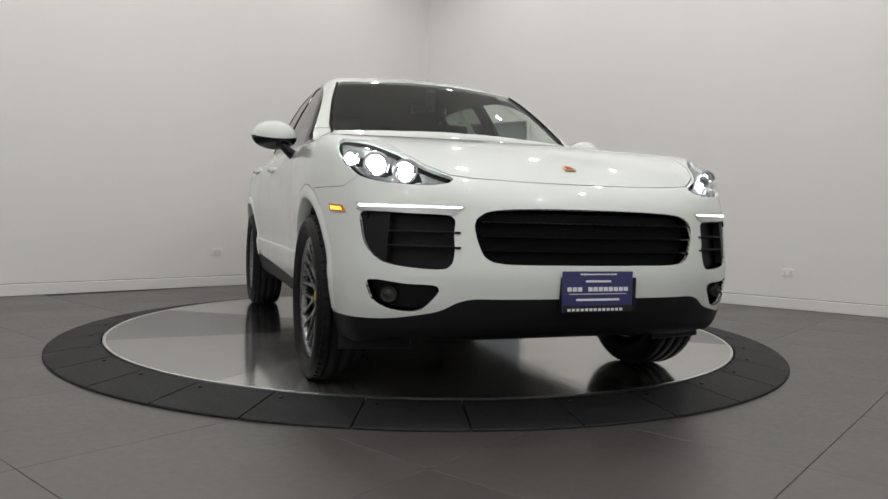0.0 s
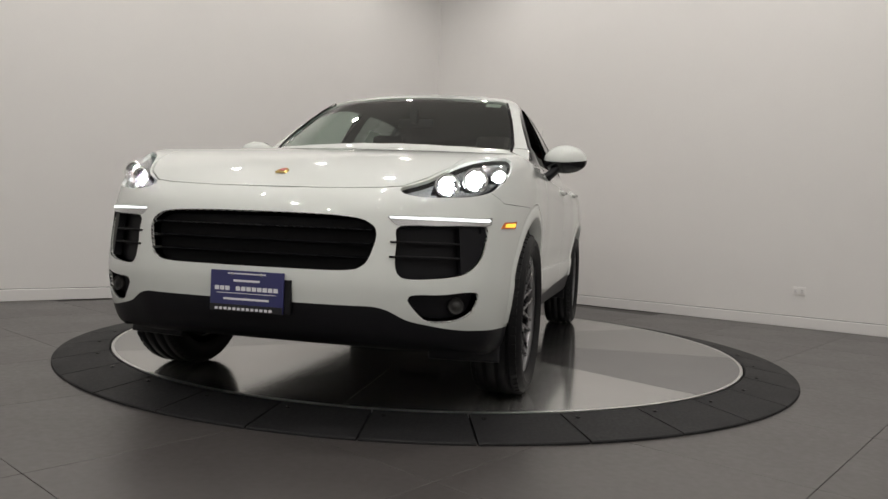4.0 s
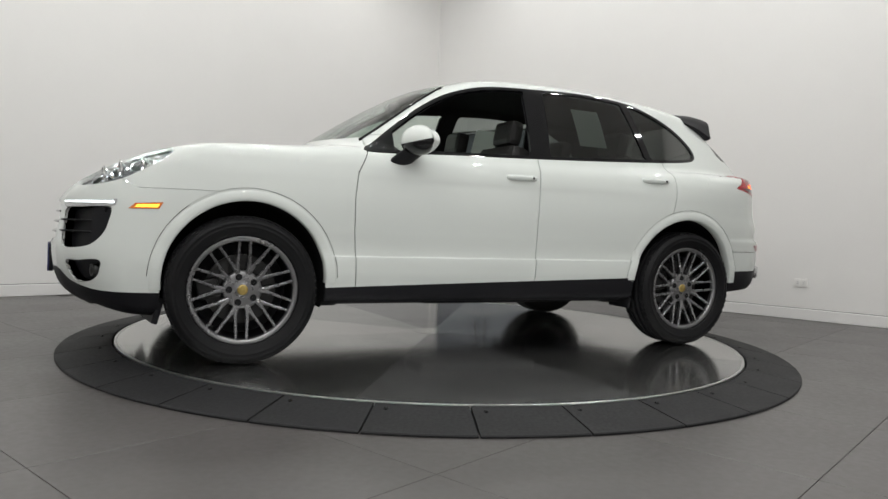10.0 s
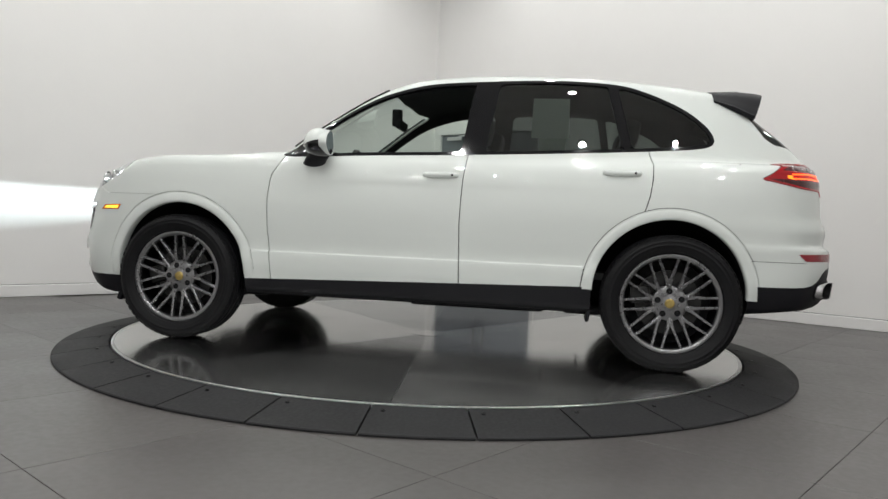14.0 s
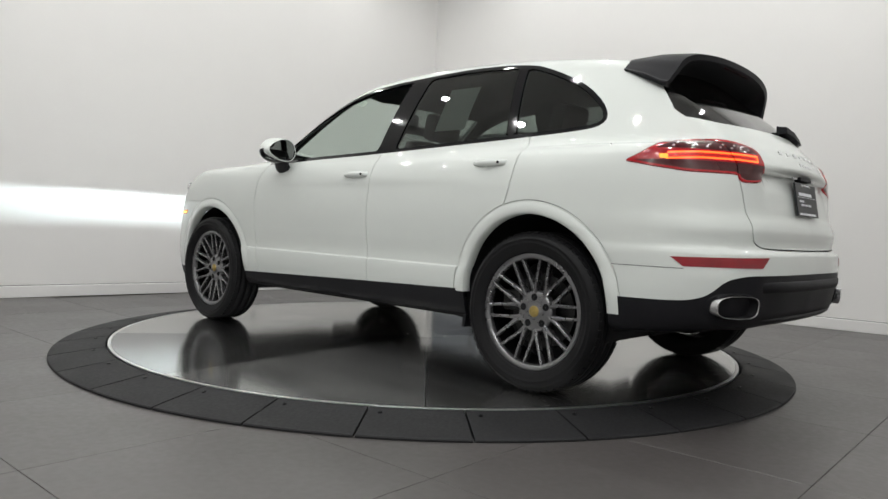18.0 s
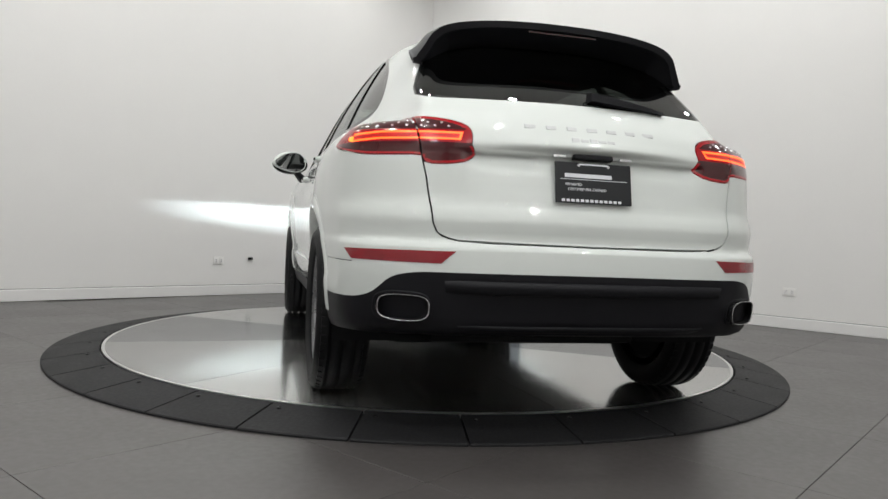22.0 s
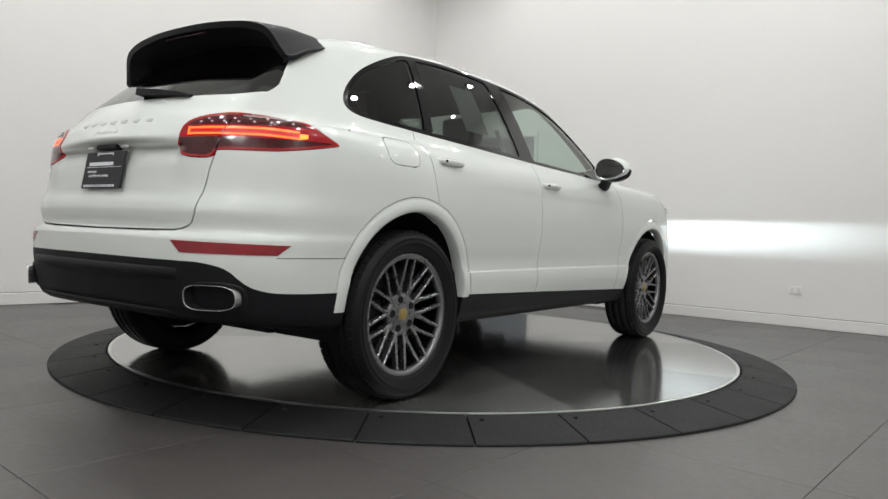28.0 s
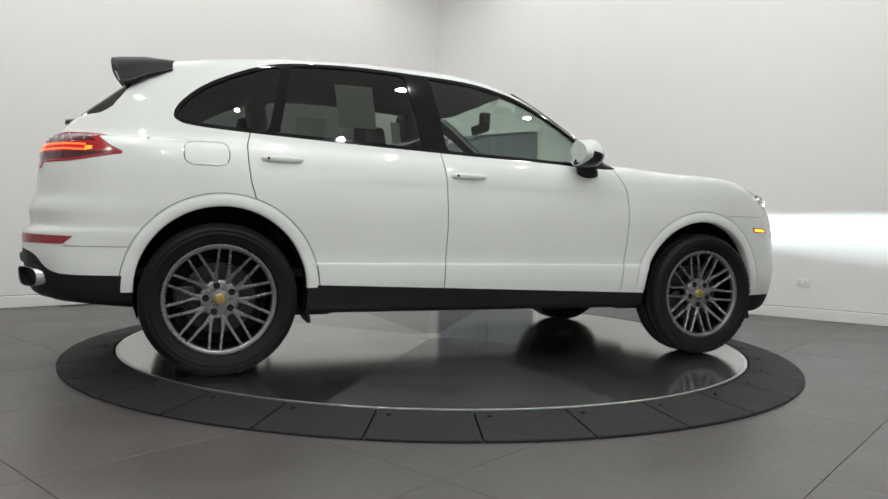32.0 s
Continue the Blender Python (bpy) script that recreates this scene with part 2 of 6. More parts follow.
def lathe(profile, count=48, axis="Y", closed=False):
    """Turns (radius, depth) pairs round an axis."""
    verts, faces = [], []
    n = len(profile)
    for i in range(count):
        a = 2 * math.pi * i / count
        for r, d in profile:
            c, s = r * math.cos(a), r * math.sin(a)
            verts.append((c, d, s) if axis == "Y" else (c, s, d))
    for i in range(count):
        j = (i + 1) % count
        for k in range(n if closed else n - 1):
            q = (k + 1) % n
            f = (i * n + k, i * n + q, j * n + q, j * n + k)
            faces.append(f if axis == "Y" else f[::-1])
    return verts, faces


def empty(name, m=None, label="", category="", group="", kind=""):
    ob = new(name)
    if m is not None:
        ob.matrix_basis = m
    return tagged(ob, label, category, group, kind)


# ---- the room: two white walls meeting behind the turntable, dark ceiling, tiled floor ----
CORNER = Vector((-0.04, 4.83, 0))
LEFT_DIR = Vector((-1, -0.907, 0)).normalized()
RIGHT_DIR = Vector((1, -0.80, 0)).normalized()
WALL_T = 0.16


def wall_along(name, start, way, length, inward, label, openings=()):
    """A wall with thickness from start along way; openings are (from, to, top) along it."""
    bm = bmesh.new()
    spans, at = [], -WALL_T
    for a, b, top in openings:
        spans += [(at, a, 0.0), (a, b, top)]
        at = b
    spans.append((at, length, 0.0))
    out = -inward
    for a, b, low in spans:
        if b - a < 0.001:
            continue
        p, q = start + way * a, start + way * b
        vs = [bm.verts.new(v) for z in (low, CEILING) for v in (p + Vector((0, 0, z)), q + Vector((0, 0, z)), q + out * WALL_T + Vector((0, 0, z)), p + out * WALL_T + Vector((0, 0, z)))]
        for f in ((0, 1, 5, 4), (1, 2, 6, 5), (2, 3, 7, 6), (3, 0, 4, 7), (4, 5, 6, 7), (3, 2, 1, 0)):
            bm.faces.new([vs[i] for i in f])
    bmesh.ops.recalc_face_normals(bm, faces=bm.faces[:])
    me = bpy.data.meshes.new(name)
    bm.to_mesh(me)
    bm.free()
    return tagged(put(name, me, M_WALL), label, "wall", kind="structure")


LEFT_IN = Vector((-LEFT_DIR.y, LEFT_DIR.x, 0))
LEFT_IN = LEFT_IN if LEFT_IN.y < 0 else -LEFT_IN
RIGHT_IN = Vector((-RIGHT_DIR.y, RIGHT_DIR.x, 0))
RIGHT_IN = RIGHT_IN if RIGHT_IN.y < 0 else -RIGHT_IN
DOOR_A, DOOR_B, DOOR_H = 0.07, 1.67, 2.06
wall_left = wall_along("wall_left", CORNER, LEFT_DIR, 10.5, LEFT_IN, "smooth white painted studio wall behind the turntable")
wall_right = wall_along("wall_right", CORNER, RIGHT_DIR, 10.5, RIGHT_IN, "smooth white painted studio wall with a grey double door", ((DOOR_A, DOOR_B, DOOR_H),))
# unseen walls, added to close the room at the camera's back
P_L = CORNER + LEFT_DIR * 10.5
P_R = CORNER + RIGHT_DIR * 10.5
wall_back_left = wall_along("wall_back_left", P_L, RIGHT_DIR, 10.48, -RIGHT_IN, "unseen white wall added behind the camera to close the room")
wall_back_right = wall_along("wall_back_right", P_R, LEFT_DIR, 10.30, -LEFT_IN, "unseen white wall added behind the camera to close the room")


def baseboard(name, start, way, inward, spans):
    bm = bmesh.new()
    for a, b in spans:
        prof = ((0.0, 0.0), (0.012, 0.0), (0.012, 0.098), (0.008, 0.104), (0.0, 0.104))
        ring = []
        for d in (a, b):
            ring.append([bm.verts.new(start + way * d + inward * (o + 0.001) + Vector((0, 0, z + 0.004))) for o, z in prof])
        for i in range(len(prof)):
            j = (i + 1) % len(prof)
            bm.faces.new((ring[0][i], ring[1][i], ring[1][j], ring[0][j]))
        bm.faces.new(ring[0][::-1])
        bm.faces.new(ring[1])
    bmesh.ops.recalc_face_normals(bm, faces=bm.faces[:])
    me = bpy.data.meshes.new(name)
    bm.to_mesh(me)
    bm.free()
    return tagged(put(name, me, M_BASE), "flat white painted baseboard along the wall", "baseboard", kind="structure")


baseboard("baseboard_left", CORNER, LEFT_DIR, LEFT_IN, ((0.02, 10.4),))
baseboard("baseboard_right", CORNER, RIGHT_DIR, RIGHT_IN, ((DOOR_B + 0.07, 10.4),))
# raised black strips take the place of the shadow line over each baseboard
for nm, st, wy, inw, sp in (("left", CORNER, LEFT_DIR, LEFT_IN, (0.02, 10.4)), ("right", CORNER, RIGHT_DIR, RIGHT_IN, (DOOR_B + 0.07, 10.4))):
    bm = bmesh.new()
    vs = []
    for d in sp:
        for o, z in ((0.002, 0.1075), (0.006, 0.1075), (0.006, 0.1125), (0.002, 0.1125)):
            vs.append(bm.verts.new(st + wy * d + inw * o + Vector((0, 0, z))))
    for f in ((0, 1, 5, 4), (1, 2, 6, 5), (2, 3, 7, 6), (3, 0, 4, 7)):
        bm.faces.new([vs[i] for i in f])
    bmesh.ops.recalc_face_normals(bm, faces=bm.faces[:])
    me = bpy.data.meshes.new("shadow_gap")
    bm.to_mesh(me)
    bm.free()
    tagged(put("trim_" + nm, me, M_BLACK), "thin raised black strip for the shadow of a reveal above the baseboard", "trim", kind="structure")

ceiling_me = mesh_from("ceiling", [(-11, -12, CEILING), (11, -12, CEILING), (11, 7, CEILING), (-11, 7, CEILING), (-11, -12, CEILING + 0.2), (11, -12, CEILING + 0.2), (11, 7, CEILING + 0.2), (-11, 7, CEILING + 0.2)],
                       [(3, 2, 1, 0), (4, 5, 6, 7), (0, 1, 5, 4), (1, 2, 6, 5), (2, 3, 7, 6), (3, 0, 4, 7)])
tagged(put("ceiling", ceiling_me, M_CEIL), "pale painted studio ceiling", "ceiling", kind="structure")
floor_me = mesh_from("floor", [(-12, -13, -0.006), (12, -13, -0.006), (12, 8, -0.006), (-12, 8, -0.006), (-12, -13, -0.2), (12, -13, -0.2), (12, 8, -0.2), (-12, 8, -0.2)],
                     [(0, 1, 2, 3), (7, 6, 5, 4), (4, 5, 1, 0), (5, 6, 2, 1), (6, 7, 3, 2), (7, 4, 0, 3)])
floor_ob = tagged(put("floor", floor_me, M_GROUT), "dark grey tiled showroom floor", "floor", kind="structure")


def ceiling_spot(x, y, power):
    root = empty("ceiling_spot", pose(x, y, CEILING - 0.001), "small round ceiling spotlight, switched on", "spotlight", "ceiling spots")
    v, f = lathe([(0.001, -0.012), (0.05, -0.012), (0.055, -0.02), (0.08, -0.02), (0.083, -0.012), (0.083, 0.0)], 20, "Z")
    put("housing", mesh_from("housing", v, [q[::-1] for q in f]), M_LAMP_BODY, root)
    v = [(0.052 * math.cos(2 * math.pi * i / 16), 0.052 * math.sin(2 * math.pi * i / 16), -0.016) for i in range(16)]
    put("bulb", mesh_from("bulb", v, [tuple(range(16))[::-1]]), M_LAMP, root)
    d = bpy.data.lights.new("spot_light", "AREA")
    d.shape, d.size, d.energy, d.color = "DISK", 0.11, power, (0.975, 0.975, 0.98)
    lamp = new("spot_light", d)
    lamp.matrix_basis = pose(x, y, CEILING - 0.03)
    return root


for i, (lx, ly) in enumerate(LAMP_PLACES):
    ceiling_spot(lx, ly, LAMP_ROWS[ly] if i < ROOM_LAMPS else WALL_LAMP_POWER)

# ---- turntable: a steel disc that turns inside a fixed ring of rubber ramps ----
R_IN, R_OUT = 2.008, 2.31
ring = empty("turntable_ring", None, "dark rubber ramp ring of wedge segments round the turntable", "ramp ring")
STEPS = 6
SEG = 2 * math.pi / 32


def ring_segment_mesh():
    verts, faces = [], []
    prof = ((R_IN + 0.012, 0.004), (R_IN + 0.012, DISC_TOP - 0.004), (R_IN + 0.018, DISC_TOP), (R_OUT - 0.03, 0.016), (R_OUT - 0.004, 0.012), (R_OUT, 0.008), (R_OUT, 0.001))
    gap = 0.0026
    for i in range(STEPS + 1):
        for r, z in prof:
            a = SEG * i / STEPS
            a = min(max(a, gap / r * 1.6), SEG - gap / r * 1.6)
            verts.append((r * math.cos(a), r * math.sin(a), z))
    n = len(prof)
    for i in range(STEPS):
        for k in range(n - 1):
            faces.append((i * n + k, i * n + k + 1, (i + 1) * n + k + 1, (i + 1) * n + k)[::-1])
    faces.append(tuple(range(n)))
    faces.append(tuple(STEPS * n + k for k in range(n))[::-1])
    return mesh_from("segment", verts, faces)


seg_me = ring_segment_mesh()
for i in range(32):
    put("segment", seg_me, M_RUBBER, ring, pose(0, 0, 0, 0, 0, -96.4 + 11.25 * i))
v, f = lathe([(0.001, 0.004), (0.008, 0.003), (0.009, 0.0), (0.009, -0.004)], 10, "Z")
screw_me = mesh_from("screw", v, [q[::-1] for q in f])
for i in range(32):
    a = radians(-96.4 + 11.25 * i + 1.6)
    put("screw", screw_me, M_GLOSS, ring, pose(2.085 * math.cos(a), 2.085 * math.sin(a), DISC_TOP - 0.0056))

disc = empty("turntable_disc", None, "round brushed steel turntable plate in sector sheets", "turntable")
CUTS = [5, 57, 95.5, 134, 185, 237, 275.5, 314, 365]
for k in range(8):
    mid = (CUTS[k] + CUTS[k + 1]) / 2
    half_turn = radians((CUTS[k + 1] - CUTS[k]) / 2 - 0.05)
    angles = [half_turn * (i / 12 - 1) for i in range(25)]
    vs = [(0.13 * math.cos(a), 0.13 * math.sin(a), DISC_TOP) for a in angles] + [(1.992 * math.cos(a), 1.992 * math.sin(a), DISC_TOP) for a in angles]
    vs += [(x, y, z - 0.006) for x, y, z in vs]
    fs = [(i, 25 + i, 26 + i, i + 1) for i in range(24)]
    fs += [(25 + i, 75 + i, 76 + i, 26 + i) for i in range(24)] + [(0, 50, 75, 25), (24, 49, 99, 74)]
    # each sheet is brushed along its own middle line; its tint stands in for its sheen
    put("plate", mesh_from("plate", vs, fs), (M_STEEL, M_STEEL_DARK, M_STEEL_MID, M_STEEL)[k % 4], disc, pose(0, 0, 0, 0, 0, mid))
v, f = lathe([(0.001, DISC_TOP + 0.001), (0.128, DISC_TOP + 0.001), (0.131, DISC_TOP - 0.004)], 40, "Z")
put("hub_cover", mesh_from("hub_cover", v, [q[::-1] for q in f]), M_STEEL, disc)
v, f = lathe([(1.992, DISC_TOP - 0.002), (1.996, DISC_TOP + 0.001), (2.008, DISC_TOP + 0.001), (2.010, DISC_TOP), (2.010, 0.0), (0.1, 0.0)], 128, "Z")
put("edge_band", mesh_from("edge_band", v, [q[::-1] for q in f]), M_RIM_EDGE, disc)

# ---- the car's outer skin as one smooth solid: profile curves blended into each other ----
def curve(points):
    """A smooth function through (x, y) pairs (monotone cubic)."""
    xs = np.array([p[0] for p in points], float)
    ys = np.array([p[1] for p in points], float)
    d = np.diff(ys) / np.diff(xs)
    m = np.empty(len(xs))
    m[0], m[-1] = d[0], d[-1]
    for i in range(1, len(xs) - 1):
        m[i] = 0.0 if d[i - 1] * d[i] <= 0 else 2 * d[i - 1] * d[i] / (d[i - 1] + d[i])

    def at(x):
        x = np.clip(np.asarray(x, float), xs[0], xs[-1])
        k = np.clip(np.searchsorted(xs, x) - 1, 0, len(xs) - 2)
        h = xs[k + 1] - xs[k]
        s = (x - xs[k]) / h
        return (ys[k] * (1 + 2 * s) * (1 - s) ** 2 + h * m[k] * s * (1 - s) ** 2 + ys[k + 1] * s * s * (3 - 2 * s) + h * m[k + 1] * s * s * (s - 1))
    return at


HOOD = curve([(-3.0, 1.10), (-2.5, 1.14), (-2.2, 1.20), (-1.5, 1.215), (-0.5, 1.19), (0.5, 1.19), (0.9, 1.205), (1.05, 1.19), (1.5, 1.14), (1.85, 1.075), (2.05, 1.005), (2.2, 0.925), (2.32, 0.845), (2.5, 0.70)])
ROOF = curve([(-2.6, 1.40), (-2.1, 1.545), (-1.9, 1.60), (-1.7, 1.634), (-1.34, 1.680), (-0.95, 1.711), (-0.6, 1.722), (-0.3, 1.718), (0.0, 1.692), (0.3, 1.64), (0.6, 1.56), (1.0, 1.45)])
NOSE_PLAN = curve([(0.0, 2.352), (0.3, 2.338), (0.48, 2.305), (0.6, 2.258), (0.7, 2.208), (0.8, 2.135), (0.86, 2.068), (0.905, 1.975), (0.94, 1.84), (1.0, 1.5)])
NOSE_RAKE = curve([(0.15, -0.22), (0.25, -0.10), (0.36, -0.03), (0.45, 0.0), (0.55, 0.012), (0.68, 0.0), (0.80, -0.02), (0.9, -0.055), (1.0, -0.12), (1.1, -0.25)])
TAIL_PLAN = curve([(0.0, -2.36), (0.3, -2.352), (0.54, -2.325), (0.65, -2.29), (0.76, -2.22), (0.84, -2.14), (0.90, -2.03), (0.94, -1.86), (1.0, -1.5)])
TAIL_RAKE = curve([(0.2, 0.10), (0.35, 0.02), (0.45, -0.02), (0.62, -0.045), (0.696, -0.042), (0.715, -0.024), (0.7215, -0.014), (0.735, -0.009), (0.80, -0.017), (0.82, -0.013), (0.88, 0.012), (1.0, 0.025), (1.1, 0.05), (1.2, 0.10), (1.28, 0.17)])
# the tailgate steps back under a ledge between the lights
LEDGE = curve([(0.90, 0.0), (0.98, 0.008), (1.036, 0.024), (1.045, 0.022), (1.056, 0.001), (1.062, 0.0), (1.3, 0.0)])
SIDE = curve([(0.15, 0.84), (0.30, 0.900), (0.40, 0.925), (0.47, 0.9425), (0.53, 0.9475), (0.5575, 0.9478), (0.5635, 0.9405), (0.572, 0.9395), (0.60, 0.9405), (0.70, 0.952), (0.85, 0.962), (0.97, 0.955), (1.05, 0.940), (1.10, 0.920), (1.16, 0.88), (1.22, 0.82)])
SIDE_PLAN = curve([(-2.5, -0.05), (-2.0, -0.012), (-1.45, 0.006), (-0.9, -0.012), (-0.2, -0.02), (0.6, -0.014), (1.2, 0.0), (1.5, 0.006), (2.0, -0.005), (2.4, -0.03)])
CABIN_SIDE = curve([(1.0, 0.930), (1.12, 0.882), (1.25, 0.826), (1.40, 0.756), (1.55, 0.672), (1.65, 0.605), (1.75, 0.52)])
CABIN_PLAN = curve([(-2.3, -0.26), (-2.0, -0.175), (-1.7, -0.098), (-1.3, -0.035), (-0.8, -0.006), (-0.2, 0.0), (0.4, 0.0), (0.8, -0.005), (1.1, -0.03)])
SCREEN = curve([(1.0, 1.18), (1.2, 0.985), (1.3, 0.84), (1.4, 0.685), (1.5, 0.52), (1.6, 0.335), (1.66, 0.2), (1.75, -0.05)])
REAR_SCREEN = curve([(1.0, -2.42), (1.2, -2.28), (1.27, -2.215), (1.4, -2.06), (1.5, -1.94), (1.58, -1.84), (1.7, -1.66)])
BOTTOM = curve([(-2.5, 0.39), (-2.2, 0.37), (-1.9, 0.345), (-1.0, 0.30), (1.0, 0.30), (1.9, 0.25), (2.1, 0.27), (2.4, 0.36)])


def smooth_max(values, k):
    out = values[0]
    for v in values[1:]:
        h = np.clip(0.5 + 0.5 * (out - v) / k, 0, 1)
        out = v + (out - v) * h + k * h * (1 - h)
    return out


def slope(fn, *a):
    """A bound scaled by its steepness, so that it is in metres."""
    e = 1e-3
    f0 = fn(*a)
    g = 1e-9
    for i in range(3):
        b = list(a)
        b[i] = b[i] + e
        g = g + ((fn(*b) - f0) / e) ** 2
    return f0 / np.sqrt(g)


def ramp(v, a, b):
    s = np.clip((v - a) / (b - a), 0, 1)
    return s * s * (3 - 2 * s)


def skin(p):
    """Signed distance, about, from the painted skin; p is an array of places."""
    x, y, z = p[:, 0], np.abs(p[:, 1]), p[:, 2]
    lower = smooth_max([
        slope(lambda x, y, z: z - HOOD(x) + 0.045 * (y / 0.8) ** 2 * np.clip(1.0 - 0.9 * np.exp(-((x - 1.75) / 0.45) ** 2), 0, 1), x, y, z),
        slope(lambda x, y, z: y - SIDE(z) - SIDE_PLAN(x), x, y, z),
        slope(lambda x, y, z: x - NOSE_PLAN(y) - NOSE_RAKE(z), x, y, z),
        slope(lambda x, y, z: TAIL_PLAN(y) + TAIL_RAKE(z) + LEDGE(z) * ramp(y, 0.50, 0.42) - x, x, y, z),
        slope(lambda x, y, z: BOTTOM(x) - z, x, y, z)], 0.05)
    cabin = smooth_max([
        slope(lambda x, y, z: z - ROOF(x) + 0.035 * (y / 0.55) ** 2, x, y, z),
        slope(lambda x, y, z: y - CABIN_SIDE(z) - CABIN_PLAN(x), x, y, z),
        slope(lambda x, y, z: x - SCREEN(z) + 0.17 * (y / 0.7) ** 2, x, y, z),
        slope(lambda x, y, z: REAR_SCREEN(z) + 0.14 * (y / 0.7) ** 2 - x, x, y, z),
        1.0 + 0.072 * ramp(x, -1.85, -2.1) - z], 0.03 + 0.02 * ramp(x, -2.1, -1.85))
    k = 0.035
    h = np.clip(0.5 + 0.5 * (cabin - lower) / k, 0, 1)
    return cabin + (lower - cabin) * h - k * h * (1 - h)


def skin_normal(p):
    e = 2e-3
    g = np.stack([skin(p + e * np.eye(3)[i]) - skin(p - e * np.eye(3)[i]) for i in range(3)], 1)
    return g / np.maximum(np.linalg.norm(g, axis=1, keepdims=True), 1e-9)


def cast_out(origin, way, far):
    """Where rays that start inside the solid leave it."""
    lo, hi = np.zeros(len(way)), np.full(len(way), far)
    for _ in range(34):
        mid = (lo + hi) / 2
        inside = skin(origin + way * mid[:, None]) < 0
        lo, hi = np.where(inside, mid, lo), np.where(inside, hi, mid)
    return origin + way * ((lo + hi) / 2)[:, None]


def skin_grid(nx=150, ny=26, nz=46):
    """Half the skin (left side) as a wrapped grid: top, side, nose and tail."""
    X = np.linspace(-2.5, 2.5, nx + 1)
    Y = np.linspace(0, 1.05, ny + 1)
    Z = np.linspace(0.18, 1.80, nz + 1)
    index, places, faces = {}, [], []

    def vid(i, j, k):
        key = (i, j, k)
        if key not in index:
            index[key] = len(places)
            places.append((X[i], Y[j], Z[k]))
        return index[key]
    for i in range(nx):
        for j in range(ny):
            faces.append([vid(i, j, nz), vid(i + 1, j, nz), vid(i + 1, j + 1, nz), vid(i, j + 1, nz)])
        for k in range(nz):
            faces.append([vid(i, ny, k), vid(i, ny, k + 1), vid(i + 1, ny, k + 1), vid(i + 1, ny, k)])
    for j in range(ny):
        for k in range(nz):
            faces.append([vid(nx, j, k), vid(nx, j + 1, k), vid(nx, j + 1, k + 1), vid(nx, j, k + 1)])
            faces.append([vid(0, j, k), vid(0, j, k + 1), vid(0, j + 1, k + 1), vid(0, j + 1, k)])
    b = np.array(places)
    o = np.stack([np.clip(b[:, 0], -1.45, 1.25), 0 * b[:, 0], 0.62 + 0.12 * (b[:, 2] - 0.62)], 1)
    o[:, 2] = np.clip(o[:, 2], 0.45, 0.8)
    w = b - o
    w /= np.linalg.norm(w, axis=1, keepdims=True)
    return cast_out(o, w, 2.5), faces

# ---- cutting the skin into panels, panes and lights ----
def rounded(points, per=8):
    """A closed outline through the points (Catmull-Rom)."""
    p = np.array(points, float)
    n = len(p)
    out = []
    for i in range(n):
        a, b, c, d = p[i - 1], p[i], p[(i + 1) % n], p[(i + 2) % n]
        for s in np.arange(per) / per:
            out.append(0.5 * (2 * b + (c - a) * s + (2 * a - 5 * b + 4 * c - d) * s * s + (3 * b - a - 3 * c + d) * s ** 3))
    return np.array(out)


def both(points):
    """An outline given for its left half only, from top middle to bottom middle, made whole."""
    return list(points) + [(-u, v) for u, v in reversed(points)]


def inside_of(points):
    """Signed distance to a closed outline, negative inside."""
    p = np.array(points, float)
    q = np.roll(p, -1, axis=0)

    low, high = p.min(0) - 0.12, p.max(0) + 0.12

    def at(u, v):
        u, v = np.asarray(u, float), np.asarray(v, float)
        near = (u > low[0]) & (u < high[0]) & (v > low[1]) & (v < high[1])
        out = np.full(len(u), 0.12)
        if near.any():
            out[near] = exact(u[near], v[near])
        return out

    def exact(u, v):
        c = np.stack([u, v], 1)
        best = np.full(len(c), 1e9)
        odd = np.zeros(len(c), bool)
        for a, b in zip(p, q):
            e = b - a
            w = c - a
            t = np.clip((w @ e) / max(e @ e, 1e-12), 0, 1)
            best = np.minimum(best, ((w - t[:, None] * e) ** 2).sum(1))
            cross = (a[1] > c[:, 1]) != (b[1] > c[:, 1])
            with np.errstate(divide="ignore", invalid="ignore"):
                odd ^= cross & (c[:, 0] < (b[0] - a[0]) * (c[:, 1] - a[1]) / (b[1] - a[1] if b[1] != a[1] else 1e-12) + a[0])
        d = np.sqrt(best)
        return np.where(odd, -d, d)
    return at


FAR = 9.0
DLO = rounded([(0.80, 1.13), (0.30, 1.148), (-0.242, 1.166), (-0.8, 1.19), (-1.25, 1.215), (-1.53, 1.238), (-1.645, 1.262), (-1.672, 1.31), (-1.62, 1.392), (-1.49, 1.492), (-1.27, 1.592), (-1.09, 1.634), (-0.758, 1.652), (-0.411, 1.640), (-0.064, 1.618), (0.141, 1.572), (0.308, 1.508), (0.47, 1.412), (0.626, 1.296), (0.747, 1.196)], 5)
DOOR_F = [(0.78, 1.24), (0.805, 1.12), (0.865, 1.01), (0.882, 0.88), (0.878, 0.70), (0.865, 0.556), (0.850, 0.30), (-0.276, 0.30), (-0.270, 0.60), (-0.266, 0.767), (-0.270, 0.90), (-0.277, 1.025), (-0.300, 1.24)]
DOOR_R = [(-0.300, 1.24), (-0.277, 1.025), (-0.270, 0.90), (-0.266, 0.767), (-0.270, 0.60), (-0.276, 0.30), (-0.950, 0.30), (-0.958, 0.46), (-0.975, 0.538), (-1.027, 0.654), (-1.075, 0.712), (-1.134, 0.772), (-1.20, 0.822), (-1.282, 0.868), (-1.308, 0.96), (-1.322, 1.06), (-1.325, 1.14), (-1.30, 1.24)]
